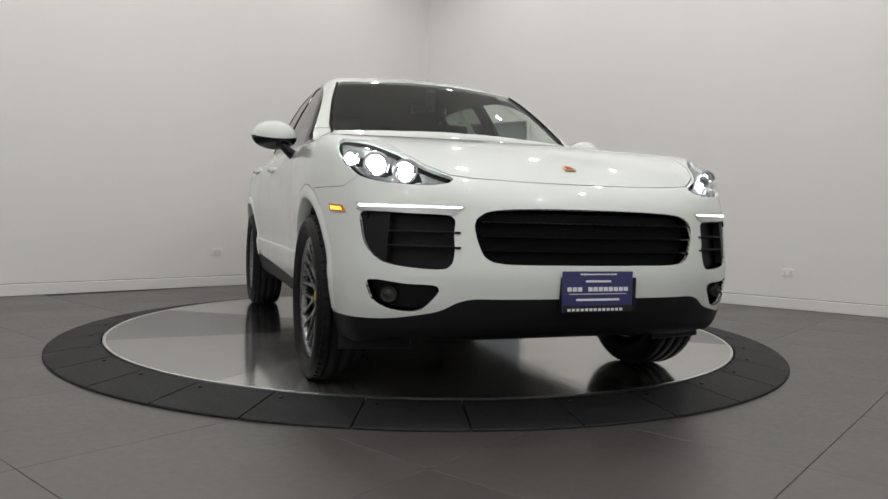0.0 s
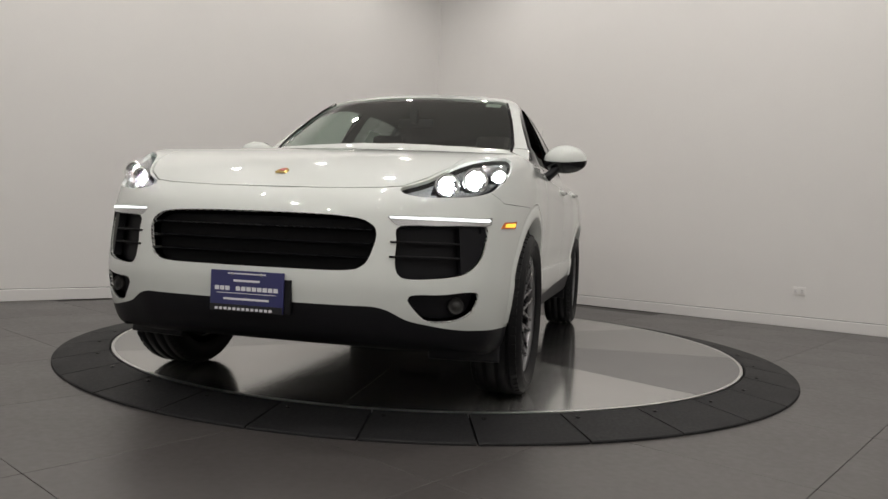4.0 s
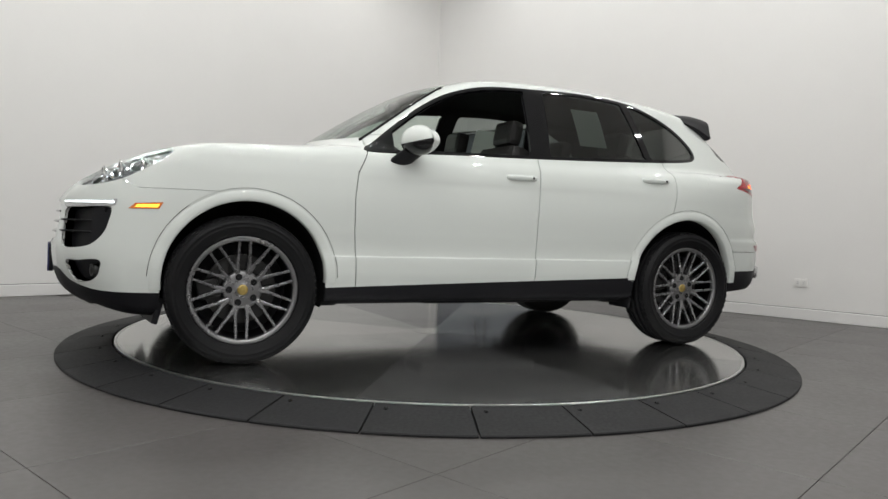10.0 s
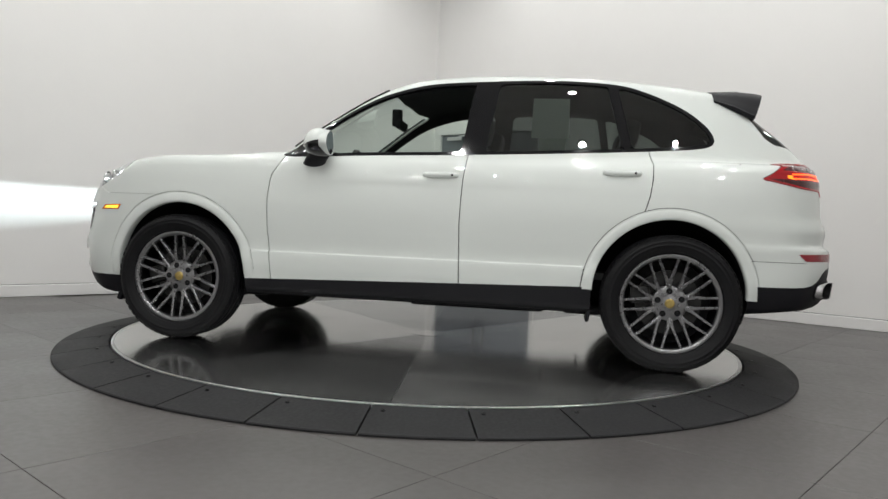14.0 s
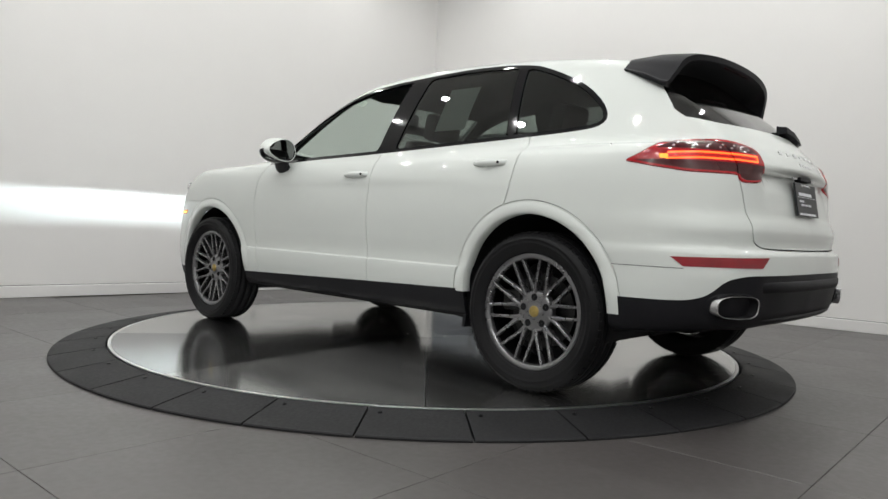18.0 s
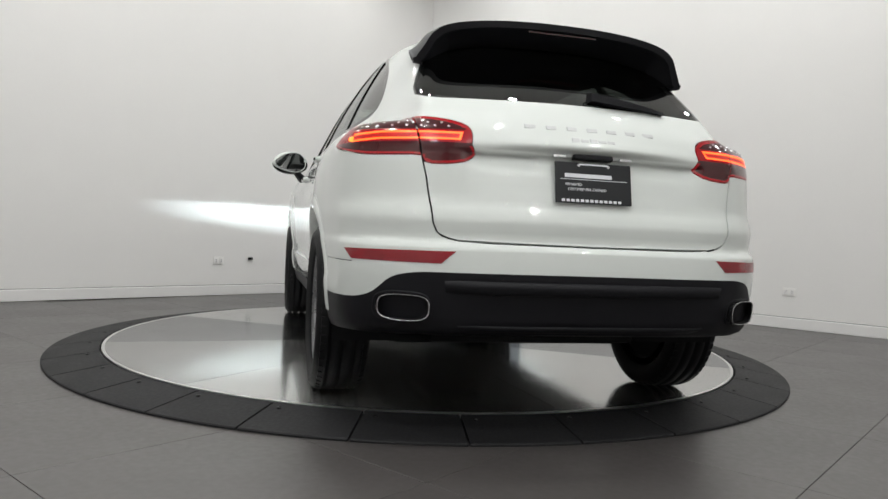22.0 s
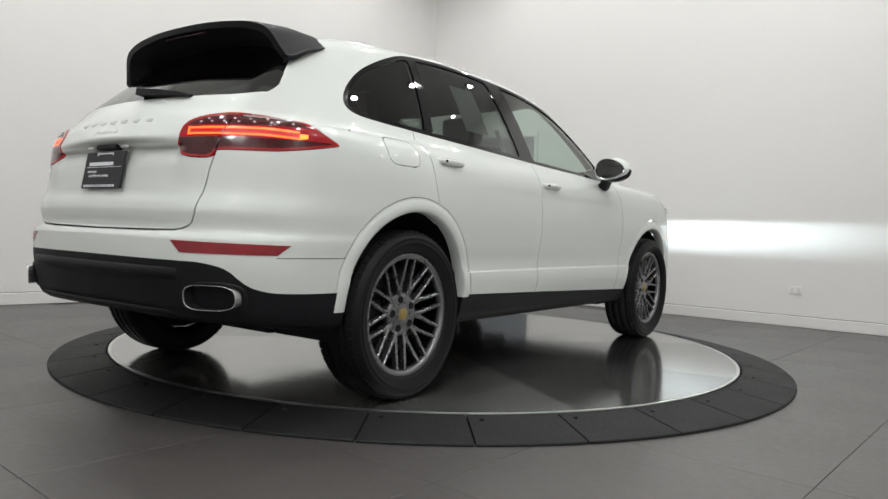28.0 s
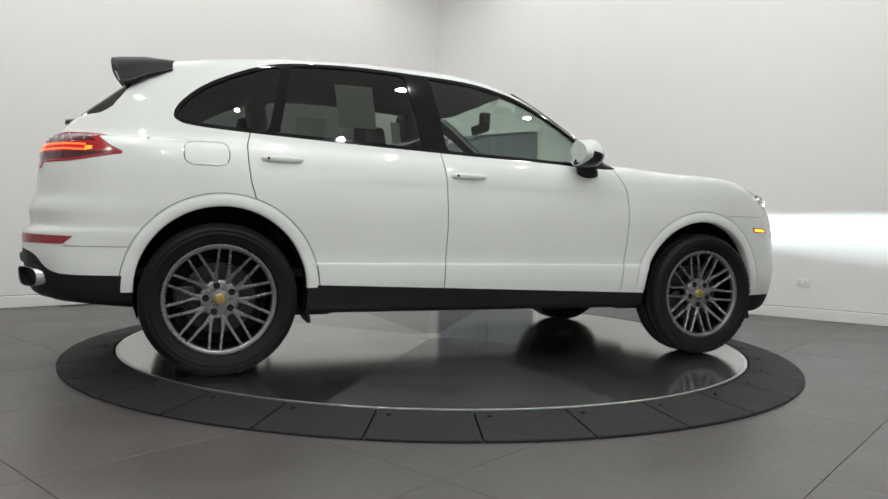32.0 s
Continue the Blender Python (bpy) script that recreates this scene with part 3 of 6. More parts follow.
HOOD_PLAN = [(2.245, 0.0), (2.232, 0.25), (2.205, 0.46), (2.18, 0.545), (2.11, 0.625), (2.0, 0.688), (1.85, 0.715), (1.6, 0.722), (1.3, 0.732), (1.05, 0.747), (0.93, 0.747), (0.95, 0.55), (0.98, 0.3), (0.99, 0.0)]
HOOD_PLAN = HOOD_PLAN + [(a, -b) for a, b in reversed(HOOD_PLAN[1:-1])]
SCREEN_PLAN = [(0.94, 0.0), (0.925, 0.2), (0.90, 0.36), (0.845, 0.55), (0.775, 0.715), (0.74, 0.732), (0.5, 0.674), (0.235, 0.588), (0.21, 0.55), (0.27, 0.38), (0.295, 0.0)]
SCREEN_PLAN = SCREEN_PLAN + [(a, -b) for a, b in reversed(SCREEN_PLAN[1:-1])]
GRILLE = rounded(both([(0.0, 0.802), (0.25, 0.800), (0.41, 0.790), (0.468, 0.765), (0.484, 0.725), (0.466, 0.650), (0.435, 0.606), (0.36, 0.592), (0.0, 0.590)][:-1] + [(0.15, 0.590)])[1:], 4)
INTAKE = rounded([(0.562, 0.765), (0.70, 0.772), (0.835, 0.778), (0.858, 0.765), (0.857, 0.715), (0.845, 0.650), (0.805, 0.598), (0.74, 0.577), (0.62, 0.568), (0.572, 0.580), (0.556, 0.625), (0.556, 0.70)], 4)
DRL = [(0.512, 0.803), (0.862, 0.808), (0.868, 0.786), (0.855, 0.779), (0.565, 0.768), (0.545, 0.772)]
FOG = rounded([(0.605, 0.503), (0.72, 0.512), (0.832, 0.522), (0.835, 0.48), (0.812, 0.435), (0.755, 0.408), (0.68, 0.406), (0.643, 0.432)], 4)
TAIL = rounded([(0.488, 1.070), (0.490, 1.035), (0.516, 1.012), (0.60, 1.002), (0.685, 1.004), (0.715, 1.030), (0.85, 1.032), (1.03, 1.034), (1.20, 1.050), (1.30, 1.066), (1.352, 1.077), (1.29, 1.104), (1.20, 1.142), (1.10, 1.168), (1.00, 1.182), (0.85, 1.186), (0.68, 1.176), (0.56, 1.156), (0.505, 1.124)], 4)
GATE = [(0.0, 0.722), (0.40, 0.724), (0.52, 0.727), (0.565, 0.737), (0.592, 0.757), (0.604, 0.79), (0.610, 0.849), (0.625, 0.95), (0.640, 1.02), (0.66, 1.16), (0.66, 1.25), (0.625, 1.38), (0.57, 1.50), (0.54, 1.585), (0.0, 1.62)]
GATE = GATE + [(-a, b) for a, b in reversed(GATE[1:-1])]
REAR_GLASS = [(0.0, 1.268), (0.40, 1.268), (0.56, 1.268), (0.605, 1.274), (0.628, 1.292), (0.626, 1.33), (0.610, 1.38), (0.585, 1.44), (0.556, 1.50), (0.535, 1.55), (0.51, 1.575), (0.0, 1.585)]
REAR_GLASS = REAR_GLASS + [(-a, b) for a, b in reversed(REAR_GLASS[1:-1])]
HEADLIGHT = rounded([(-1.66, 0.905), (-1.507, 0.942), (-1.319, 1.004), (-1.151, 1.045), (-1.0, 1.066), (-0.90, 1.064), (-0.935, 1.02), (-1.02, 0.975), (-1.15, 0.921), (-1.321, 0.893), (-1.533, 0.883), (-1.63, 0.89)], 5)
MARKER = [(1.985, 0.771), (1.955, 0.799), (1.832, 0.806), (1.850, 0.774)]
MARKER_GLOW = [(1.958, 0.779), (1.945, 0.792), (1.848, 0.797), (1.857, 0.781)]
LOW_FRONT = curve([(0.0, 0.462), (0.48, 0.462), (0.53, 0.450), (0.60, 0.412), (0.66, 0.396), (0.80, 0.372), (1.0, 0.365)])
LOW_REAR = curve([(0.0, 0.615), (0.62, 0.612), (0.70, 0.602), (0.745, 0.583), (0.78, 0.545), (0.81, 0.52), (0.86, 0.503), (1.0, 0.495)])
WHEELS_X = (1.4475, -1.4475)
ARCH = ((1.431, 0.425, 0.410), (-1.432, 0.428, 0.414))

s_dlo, s_df, s_dr = inside_of(DLO), inside_of(DOOR_F), inside_of(DOOR_R)
s_hood, s_screen, s_grille, s_intake, s_drl = inside_of(HOOD_PLAN), inside_of(SCREEN_PLAN), inside_of(GRILLE), inside_of(INTAKE), inside_of(DRL)
s_fog, s_tail, s_gate, s_rear, s_head = inside_of(FOG), inside_of(TAIL), inside_of(GATE), inside_of(REAR_GLASS), inside_of(HEADLIGHT)
s_marker, s_marker_glow = inside_of(MARKER), inside_of(MARKER_GLOW)


def where(test, v):
    return np.where(test, v, FAR)


def f_dlo(p):
    return where((p[:, 1] > 0.45) & (p[:, 2] > 1.05), s_dlo(p[:, 0], p[:, 2]))


def f_glass_front(p):
    d = np.maximum(f_dlo(p) + 0.020, -0.25 - (p[:, 2] - 1.18) * 0.1 - p[:, 0])
    return np.maximum(d, p[:, 0] - 0.640)


def f_glass_rear(p):
    d = np.maximum(f_dlo(p) + 0.020, p[:, 0] + 0.395 + (p[:, 2] - 1.23) * 0.12)
    return np.maximum(d, -1.150 + (p[:, 2] - 1.27) * 0.215 - p[:, 0])


def f_glass_quarter(p):
    return np.maximum(f_dlo(p) + 0.020, p[:, 0] + 1.205 - (p[:, 2] - 1.27) * 0.215)


def f_door_front(p):
    return where((p[:, 1] > 0.5) & (p[:, 2] < 1.3), s_df(p[:, 0], p[:, 2]))


def f_door_rear(p):
    return where((p[:, 1] > 0.5) & (p[:, 2] < 1.3), s_dr(p[:, 0], p[:, 2]))


def f_arch_front(p):
    x, z, r = ARCH[0]
    return where((p[:, 1] > 0.55) & (p[:, 2] < 1.0), np.hypot(p[:, 0] - x, np.maximum(p[:, 2] - z, 0)) - r)


def f_arch_rear(p):
    x, z, r = ARCH[1]
    return where((p[:, 1] > 0.55) & (p[:, 2] < 1.0), np.hypot(p[:, 0] - x, np.maximum(p[:, 2] - z, 0)) - r)


def f_sill(p):
    return where((p[:, 1] > 0.4) & (np.abs(p[:, 0]) < 1.3), p[:, 2] - 0.421 + 0.029 * p[:, 0])


def f_low_front(p):
    return where(p[:, 0] > 1.5, p[:, 2] - LOW_FRONT(p[:, 1]))


def f_low_rear(p):
    return where(p[:, 0] < -1.5, p[:, 2] - LOW_REAR(p[:, 1]))


def f_hood(p):
    return where(p[:, 2] > 0.86, np.maximum(s_hood(p[:, 0], p[:, 1]), 0.902 - p[:, 2]))


def f_screen(p):
    return where(p[:, 2] > 1.15, s_screen(p[:, 0], p[:, 1]))


def f_grille(p):
    return where(p[:, 0] > 2.0, s_grille(p[:, 1], p[:, 2]))


def f_intake(p):
    return where(p[:, 0] > 1.9, s_intake(p[:, 1], p[:, 2]))


def f_drl(p):
    return where(p[:, 0] > 1.9, s_drl(p[:, 1], p[:, 2]))


def f_drl_edge(p):
    return where(p[:, 0] > 1.9, np.maximum(s_drl(p[:, 1], p[:, 2]) + 0.003, 0.793 - p[:, 2]))


def f_blank(p):
    return where(p[:, 0] > 1.9, np.maximum(s_intake(p[:, 1], p[:, 2]) + 0.004, 0.775 + 0.10 * (0.70 - p[:, 2]) - p[:, 1]))


def f_fog(p):
    return where(p[:, 0] > 1.9, s_fog(p[:, 1], p[:, 2]))


def f_head(p):
    return where((p[:, 0] > 1.55) & (p[:, 1] > 0.3) & (p[:, 2] > 0.8), s_head(p[:, 1] - p[:, 0], p[:, 2]))


def f_marker(p):
    return where((p[:, 0] > 1.6) & (p[:, 1] > 0.7), s_marker(p[:, 0], p[:, 2]))


def f_marker_glow(p):
    return where((p[:, 0] > 1.6) & (p[:, 1] > 0.7), s_marker_glow(p[:, 0], p[:, 2]))


def tail_bar(p, z, half):
    w = p[:, 1] + p[:, 0] + 2.33
    d = np.maximum(np.abs(p[:, 2] - z + 0.012 * np.clip((w - 0.95) / 0.3, 0, 1)) - half, np.maximum(0.542 - w, w - 1.138))
    return where(p[:, 0] < -1.6, d)


def f_bar_high(p):
    return tail_bar(p, 1.117, 0.0036)


def f_bar_low(p):
    return tail_bar(p, 1.093, 0.0036)


def tail_w(p):
    return p[:, 1] + p[:, 0] + 2.33


def f_bar_end(p):
    return where(p[:, 0] < -1.6, np.maximum(np.abs(p[:, 2] - 1.105) - 0.0162, np.abs(tail_w(p) - 0.5475) - 0.0055))


def f_tail_tip(p):
    return where(p[:, 0] < -1.6, np.maximum(np.abs(p[:, 2] - 1.0935) - 0.0090, np.abs(tail_w(p) - 1.160) - 0.022))


def f_tail_core(p):
    return tail_bar(p, 1.105, 0.012)


def f_tail_upper(p):
    return where(p[:, 0] < -1.6, np.maximum(s_tail(tail_w(p), p[:, 2]) + 0.013, 1.128 - p[:, 2]))


def near_bar_end(p):
    return (p[:, 0] < -1.62) & (p[:, 2] > 1.04) & (p[:, 2] < 1.16)


def w_lines(values):
    """Extra cuts across the tail light where its bars end."""
    return [lambda p, v=v: where(near_bar_end(p), tail_w(p) - v) for v in values]


def f_tail_dark(p):
    return where(p[:, 0] < -1.7, np.maximum(s_tail(tail_w(p), p[:, 2]) + 0.010, p[:, 2] - 1.080))


def f_tail_seam(p):
    return where((p[:, 0] < -1.9) & (np.abs(p[:, 1] - 0.66) < 0.06), np.maximum(s_tail(p[:, 1] + p[:, 0] + 2.33, p[:, 2]), np.abs(s_gate(p[:, 1], p[:, 2])) - 0.003))


def cut_line(x_side, z):
    def fn(p):
        return np.where(p[:, 0] * x_side > 1.5, p[:, 2] - z, FAR)
    return fn


def bar_edge(z, half):
    def fn(p):
        w = p[:, 1] + p[:, 0] + 2.33
        return where(p[:, 0] < -1.6, p[:, 2] - z + 0.012 * np.clip((w - 0.95) / 0.3, 0, 1) - half)
    return fn


def side_line(z):
    def fn(p):
        return np.where((np.abs(p[:, 0]) < 1.4) & (p[:, 1] > 0.5), p[:, 2] - z, FAR)
    return fn


REFL_SIDES = [lambda w, z: z - 0.688 + 0.011 * (w - 0.485), lambda w, z: 0.643 - z, lambda w, z: w - 1.05 - 1.8 * (z - 0.643), lambda w, z: 0.485 + 1.3 * (0.688 - z) - w]


def refl_edge(k):
    def fn(p):
        return where(p[:, 0] < -1.6, REFL_SIDES[k](p[:, 1] + p[:, 0] + 2.33, p[:, 2]))
    return fn


FIRST_CUTS = [cut_line(-1, 1.080), cut_line(-1, 1.036), cut_line(1, 0.787), cut_line(1, 0.797)]
FIRST_CUTS += [bar_edge(1.117, 0.0036), bar_edge(1.117, -0.0036), bar_edge(1.093, 0.0036), bar_edge(1.093, -0.0036)]
FIRST_CUTS += [refl_edge(k) for k in range(4)]
FIRST_CUTS += w_lines((0.542, 0.553, 1.138, 1.182))


def sides_of(points, where_fn):
    """One cutting line along each side of a convex outline in the (x, z) plane."""
    out = []
    for (x0, z0), (x1, z1) in zip(points, points[1:] + points[:1]):
        length = math.hypot(x1 - x0, z1 - z0)

        def fn(p, x0=x0, z0=z0, dx=(x1 - x0) / length, dz=(z1 - z0) / length):
            return where(where_fn(p), (p[:, 0] - x0) * dz - (p[:, 2] - z0) * dx)
        out.append(fn)
    return out


def near_marker(p):
    return (p[:, 0] > 1.7) & (p[:, 0] < 2.1) & (p[:, 1] > 0.7) & (p[:, 2] > 0.70) & (p[:, 2] < 0.88)


def fine_lines(axis, values, test):
    """Extra cuts that make the sheet finer where small outlines follow."""
    return [lambda p, v=v: where(test(p), p[:, axis] - v) for v in values]


def near_mouth(p):
    return (p[:, 0] > 1.93) & (p[:, 1] > 0.40) & (p[:, 1] < 0.92) & (p[:, 2] > 0.36) & (p[:, 2] < 0.86)


def near_face(p):
    return (p[:, 0] > 1.93) & (p[:, 2] > 0.54) & (p[:, 2] < 0.86)


def near_lamp(p):
    return (p[:, 0] > 1.60) & (p[:, 1] > 0.52) & (p[:, 1] < 0.99) & (p[:, 2] > 0.87) & (p[:, 2] < 1.08)


def near_tail(p):
    return (p[:, 0] < -1.62) & (p[:, 1] > 0.38) & (p[:, 2] > 0.96) & (p[:, 2] < 1.23)


FIRST_CUTS += sides_of(MARKER, near_marker) + sides_of(MARKER_GLOW, near_marker)
FIRST_CUTS += fine_lines(2, np.arange(0.405, 0.53, 0.014), near_mouth) + fine_lines(2, np.arange(0.575, 0.81, 0.016), near_face) + fine_lines(1, np.arange(0.51, 0.875, 0.018), near_mouth)
FIRST_CUTS += fine_lines(2, np.arange(1.005, 1.19, 0.014), near_tail)
FIRST_CUTS += fine_lines(2, np.arange(0.888, 1.05, 0.014), near_lamp) + fine_lines(1, np.arange(0.62, 0.91, 0.015), near_lamp)
FIRST_CUTS += [side_line(z) for z in (0.535, 0.5555, 0.5585, 0.5615, 0.565, 0.574, 0.60)] + [cut_line(-1, z) for z in (1.045, 1.0505, 1.056, 1.062, 1.07, 1.08, 0.70, 0.715, 0.735, 0.79, 0.81, 0.83)]


def f_tail(p):
    return where(p[:, 0] < -1.7, s_tail(p[:, 1] + p[:, 0] + 2.33, p[:, 2]))


def f_refl(p):
    w, z = p[:, 1] + p[:, 0] + 2.33, p[:, 2]
    return where(p[:, 0] < -1.6, np.max([side(w, z) for side in REFL_SIDES], axis=0))


def f_gate(p):
    d = s_gate(p[:, 1], p[:, 2])
    d = np.where(p[:, 2] > 1.17, np.where(d < 0, np.minimum(d, -0.0032), np.maximum(d, 0.0032)), d)
    return where(p[:, 0] < -1.72, d)


def f_rear(p):
    return where(p[:, 0] < -1.72, s_rear(p[:, 1], p[:, 2]))


def f_bumper_front(p):
    return where((p[:, 0] > 1.55), np.maximum(1.84 + (p[:, 2] - 0.80) * 0.9 - p[:, 0], p[:, 2] - 0.925))


def f_bumper_rear(p):
    return where(p[:, 0] < -1.6, np.maximum(p[:, 0] + 1.80, p[:, 2] - 0.722 - 0.06 * np.clip((p[:, 1] - 0.64) * 8, 0, 1)))


def bumper_top(x):
    return 0.873 + np.clip((x - 1.945) * 0.55, 0, 0.06)


def near_seam_front(p):
    return (p[:, 0] > 1.56) & (p[:, 0] < 2.04) & (p[:, 1] > 0.72) & (p[:, 2] > 0.82) & (p[:, 2] < 0.95)


def near_seam_rear(p):
    return (p[:, 0] < -1.80) & (p[:, 0] > -2.15) & (p[:, 1] > 0.78) & (p[:, 2] > 0.58) & (p[:, 2] < 0.68)


def f_seam_front(p):
    return where(near_seam_front(p), np.abs(p[:, 2] - bumper_top(p[:, 0])) - 0.0011)


def f_seam_rear(p):
    return where(near_seam_rear(p), np.abs(p[:, 2] - 0.634) - 0.0014)


def arch_seam(k, level):
    """A fine joint round the arch's lip."""
    x, z, r = ARCH[k]

    def fn(p):
        d = np.hypot(p[:, 0] - x, np.maximum(p[:, 2] - z, 0)) - r - 0.060
        return where((p[:, 1] > 0.6) & (p[:, 2] > 0.43) & (p[:, 2] < 1.0), np.abs(d) - 0.0016 if level is None else d - level)
    return fn


SEAM_CUTS = [lambda p, d=d: where(near_seam_front(p), p[:, 2] - bumper_top(p[:, 0]) - d) for d in (0.0011, -0.0011)]
SEAM_CUTS += [lambda p, d=d: where(near_seam_rear(p), p[:, 2] - 0.634 - d) for d in (0.0014, -0.0014)]
SEAM_CUTS += [arch_seam(k, d) for k in (0, 1) for d in (0.0016, -0.0016)]


def f_fender(p):
    return where((p[:, 0] > 0.6) & (p[:, 1] > 0.4), np.maximum(p[:, 2] - 1.215, 0.80 - p[:, 0]))


FUEL = rounded([(-1.43, 1.148), (-1.515, 1.153), (-1.605, 1.146), (-1.622, 1.094), (-1.602, 1.040), (-1.515, 1.034), (-1.43, 1.038), (-1.410, 1.094)], 3)
s_fuel = inside_of(FUEL)


def f_fuel(p):
    return where(p[:, 1] > 0.5, s_fuel(p[:, 0], p[:, 2]))


# name, outline, half width of the seam round it
REGIONS = [
    ("arch_front", f_arch_front, 0), ("arch_rear", f_arch_rear, 0),
    ("glass_front", f_glass_front, 0), ("glass_rear", f_glass_rear, 0), ("glass_quarter", f_glass_quarter, 0), ("window_trim", f_dlo, 0),
    ("rear_window", f_rear, 0), ("windscreen", f_screen, 0),
    ("headlight", f_head, 0.0045), ("gap", f_tail_seam, 0), ("tail_bar_high", f_bar_high, 0), ("tail_bar_low", f_bar_low, 0), ("tail_bar_end", f_bar_end, 0), ("tail_tip", f_tail_tip, 0), ("tail_core", f_tail_core, 0), ("tail_dark", f_tail_dark, 0), ("tail_upper", f_tail_upper, 0), ("tail_light", f_tail, 0.002), ("marker_glow", f_marker_glow, 0), ("side_marker", f_marker, 0), ("reflector", f_refl, 0), ("grille", f_grille, 0), ("daytime_edge", f_drl_edge, 0), ("daytime_light", f_drl, 0), ("blanking_panel", f_blank, 0), ("air_intake", f_intake, 0), ("fog_recess", f_fog, 0),
    ("lower_valance", f_low_front, 0), ("rear_diffuser", f_low_rear, 0), ("sill", f_sill, 0),
    ("gap", f_seam_front, 0), ("gap", f_seam_rear, 0), ("gap", arch_seam(0, None), 0), ("gap", arch_seam(1, None), 0),
    ("fuel_flap", f_fuel, 0.0024), ("front_door", f_door_front, 0.0026), ("rear_door", f_door_rear, 0.0026), ("bonnet", f_hood, 0.0026), ("tailgate", f_gate, 0.003),
    ("front_bumper", f_bumper_front, 0), ("rear_bumper", f_bumper_rear, 0), ("front_fender", f_fender, 0.0)]


class Sheet:
    """A polygon sheet that can be cut along the zero line of a function."""

    def __init__(self, verts, faces):
        self.v = [np.array(a) for a in verts]
        self.f = [list(a) for a in faces]

    def cut(self, fn, level):
        val = fn(np.array(self.v)) - level
        val = np.where(np.abs(val) < 1e-5, 1e-5, val)
        val = list(val)
        made = {}

        def split(a, b):
            key = (a, b) if a < b else (b, a)
            if key not in made:
                s = val[a] / (val[a] - val[b])
                made[key] = len(self.v)
                self.v.append(self.v[a] + (self.v[b] - self.v[a]) * s)
                val.append(0.0)
            return made[key]
        out = []
        for face in self.f:
            signs = [val[i] > 0 for i in face]
            if all(signs) or not any(signs) or max(abs(val[i]) for i in face) > 1.0:
                out.append(face)
                continue
            for keep in (True, False):
                poly = []
                for k, i in enumerate(face):
                    j = face[(k + 1) % len(face)]
                    if val[i] == 0.0 or (val[i] > 0) == keep:
                        poly.append(i)
                    if val[i] * val[j] < 0 and max(abs(val[i]), abs(val[j])) < 1:
                        poly.append(split(i, j))
                if len(poly) > 2:
                    out.append(poly)
        self.f = out


def sort_pieces(sheet, regions, side):
    V = np.array(sheet.v)
    C = np.array([V[f].mean(0) for f in sheet.f])
    names = np.array(["body_shell"] * len(C), dtype=object)
    done = np.zeros(len(C), bool)
    for name, fn, gap in regions:
        d = fn(C)
        names[~done & (d < -gap)] = name
        names[~done & (np.abs(d) <= gap)] = "gap"
        done |= d <= gap
    N = skin_normal(V)
    V = V - N * np.clip(skin(V), -0.01, 0.01)[:, None]
    V = V * np.array([1, side, 1])
    N = N * np.array([1, side, 1])
    sorted_faces = {}
    for f, nm in zip(sheet.f, names):
        sorted_faces.setdefault(nm, []).append(f if side > 0 else f[::-1])
    return V, N, sorted_faces


def skin_pieces():
    """The skin of both sides sorted into named pieces: verts, normals and faces; only the right has a fuel flap."""
    verts, faces = skin_grid()
    sheet = Sheet(verts, faces)
    for fn in FIRST_CUTS + SEAM_CUTS:
        sheet.cut(fn, 0.0)
    plain_regions = [r for r in REGIONS if r[0] != "fuel_flap"]
    for name, fn, gap in plain_regions:
        for level in ((gap, -gap) if gap else (0.0,)):
            sheet.cut(fn, level)
    left_side = sort_pieces(sheet, plain_regions, 1)
    for level in (0.0024, -0.0024):
        sheet.cut(f_fuel, level)
    return left_side, sort_pieces(sheet, REGIONS, -1)


def piece_mesh(name, V, N, faces, lip=0.0, offset=0.0, thick=0.0):
    """A mesh of the faces, moved by offset along the normals; its rim turned in by lip, or closed at a thickness."""
    used = sorted({i for f in faces for i in f})
    at = {i: k for k, i in enumerate(used)}
    P = V[used] + N[used] * offset
    verts = [tuple(p) for p in P]
    fs = [tuple(at[i] for i in f) for f in faces]
    nrm = [tuple(n) for n in N[used]]
    count = {}
    for f in fs:
        for k in range(len(f)):
            a, b = f[k], f[(k + 1) % len(f)]
            count.setdefault((min(a, b), max(a, b)), []).append((a, b))
    outer = len(fs)
    loops = [nrm[i] for f in fs for i in f]
    depth = lip or thick
    if depth:
        rim = [w[0] for w in count.values() if len(w) == 1]
        rim = [(a, b) for a, b in rim if abs(verts[a][1]) > 1e-3 or abs(verts[b][1]) > 1e-3]
        low = {}
        n_used = N[used]
        for a, b in rim:
            for i in (a, b):
                if i not in low:
                    low[i] = len(verts)
                    verts.append(tuple(P[i] - n_used[i] * depth))
        for a, b in rim:
            f = (b, a, low[a], low[b])
            fs.append(f)
            e = Vector(verts[b]) - Vector(verts[a])
            n = Vector(n_used[a]).cross(e)
            n = (e.cross(Vector(n_used[a]))).normalized() if n.length else Vector(n_used[a])
            loops += [tuple(n)] * 4
    me = bpy.data.meshes.new(name)
    me.from_pydata(verts, [], fs)
    me.polygons.foreach_set("use_smooth", [True] * len(me.polygons))
    me.normals_split_custom_set(loops)
    me.update()
    return me


def union_pieces(a, b):
    """Left and right pieces put into one set of verts, normals and faces."""
    Va, Na, fa = a
    Vb, Nb, fb = b
    n = len(Va)
    return np.vstack([Va, Vb]), np.vstack([Na, Nb]), fa + [[i + n for i in f] for f in fb]

# ---- the car ----
car = empty("car", None, "white five-door sport utility car on the turntable, lights on", "car")


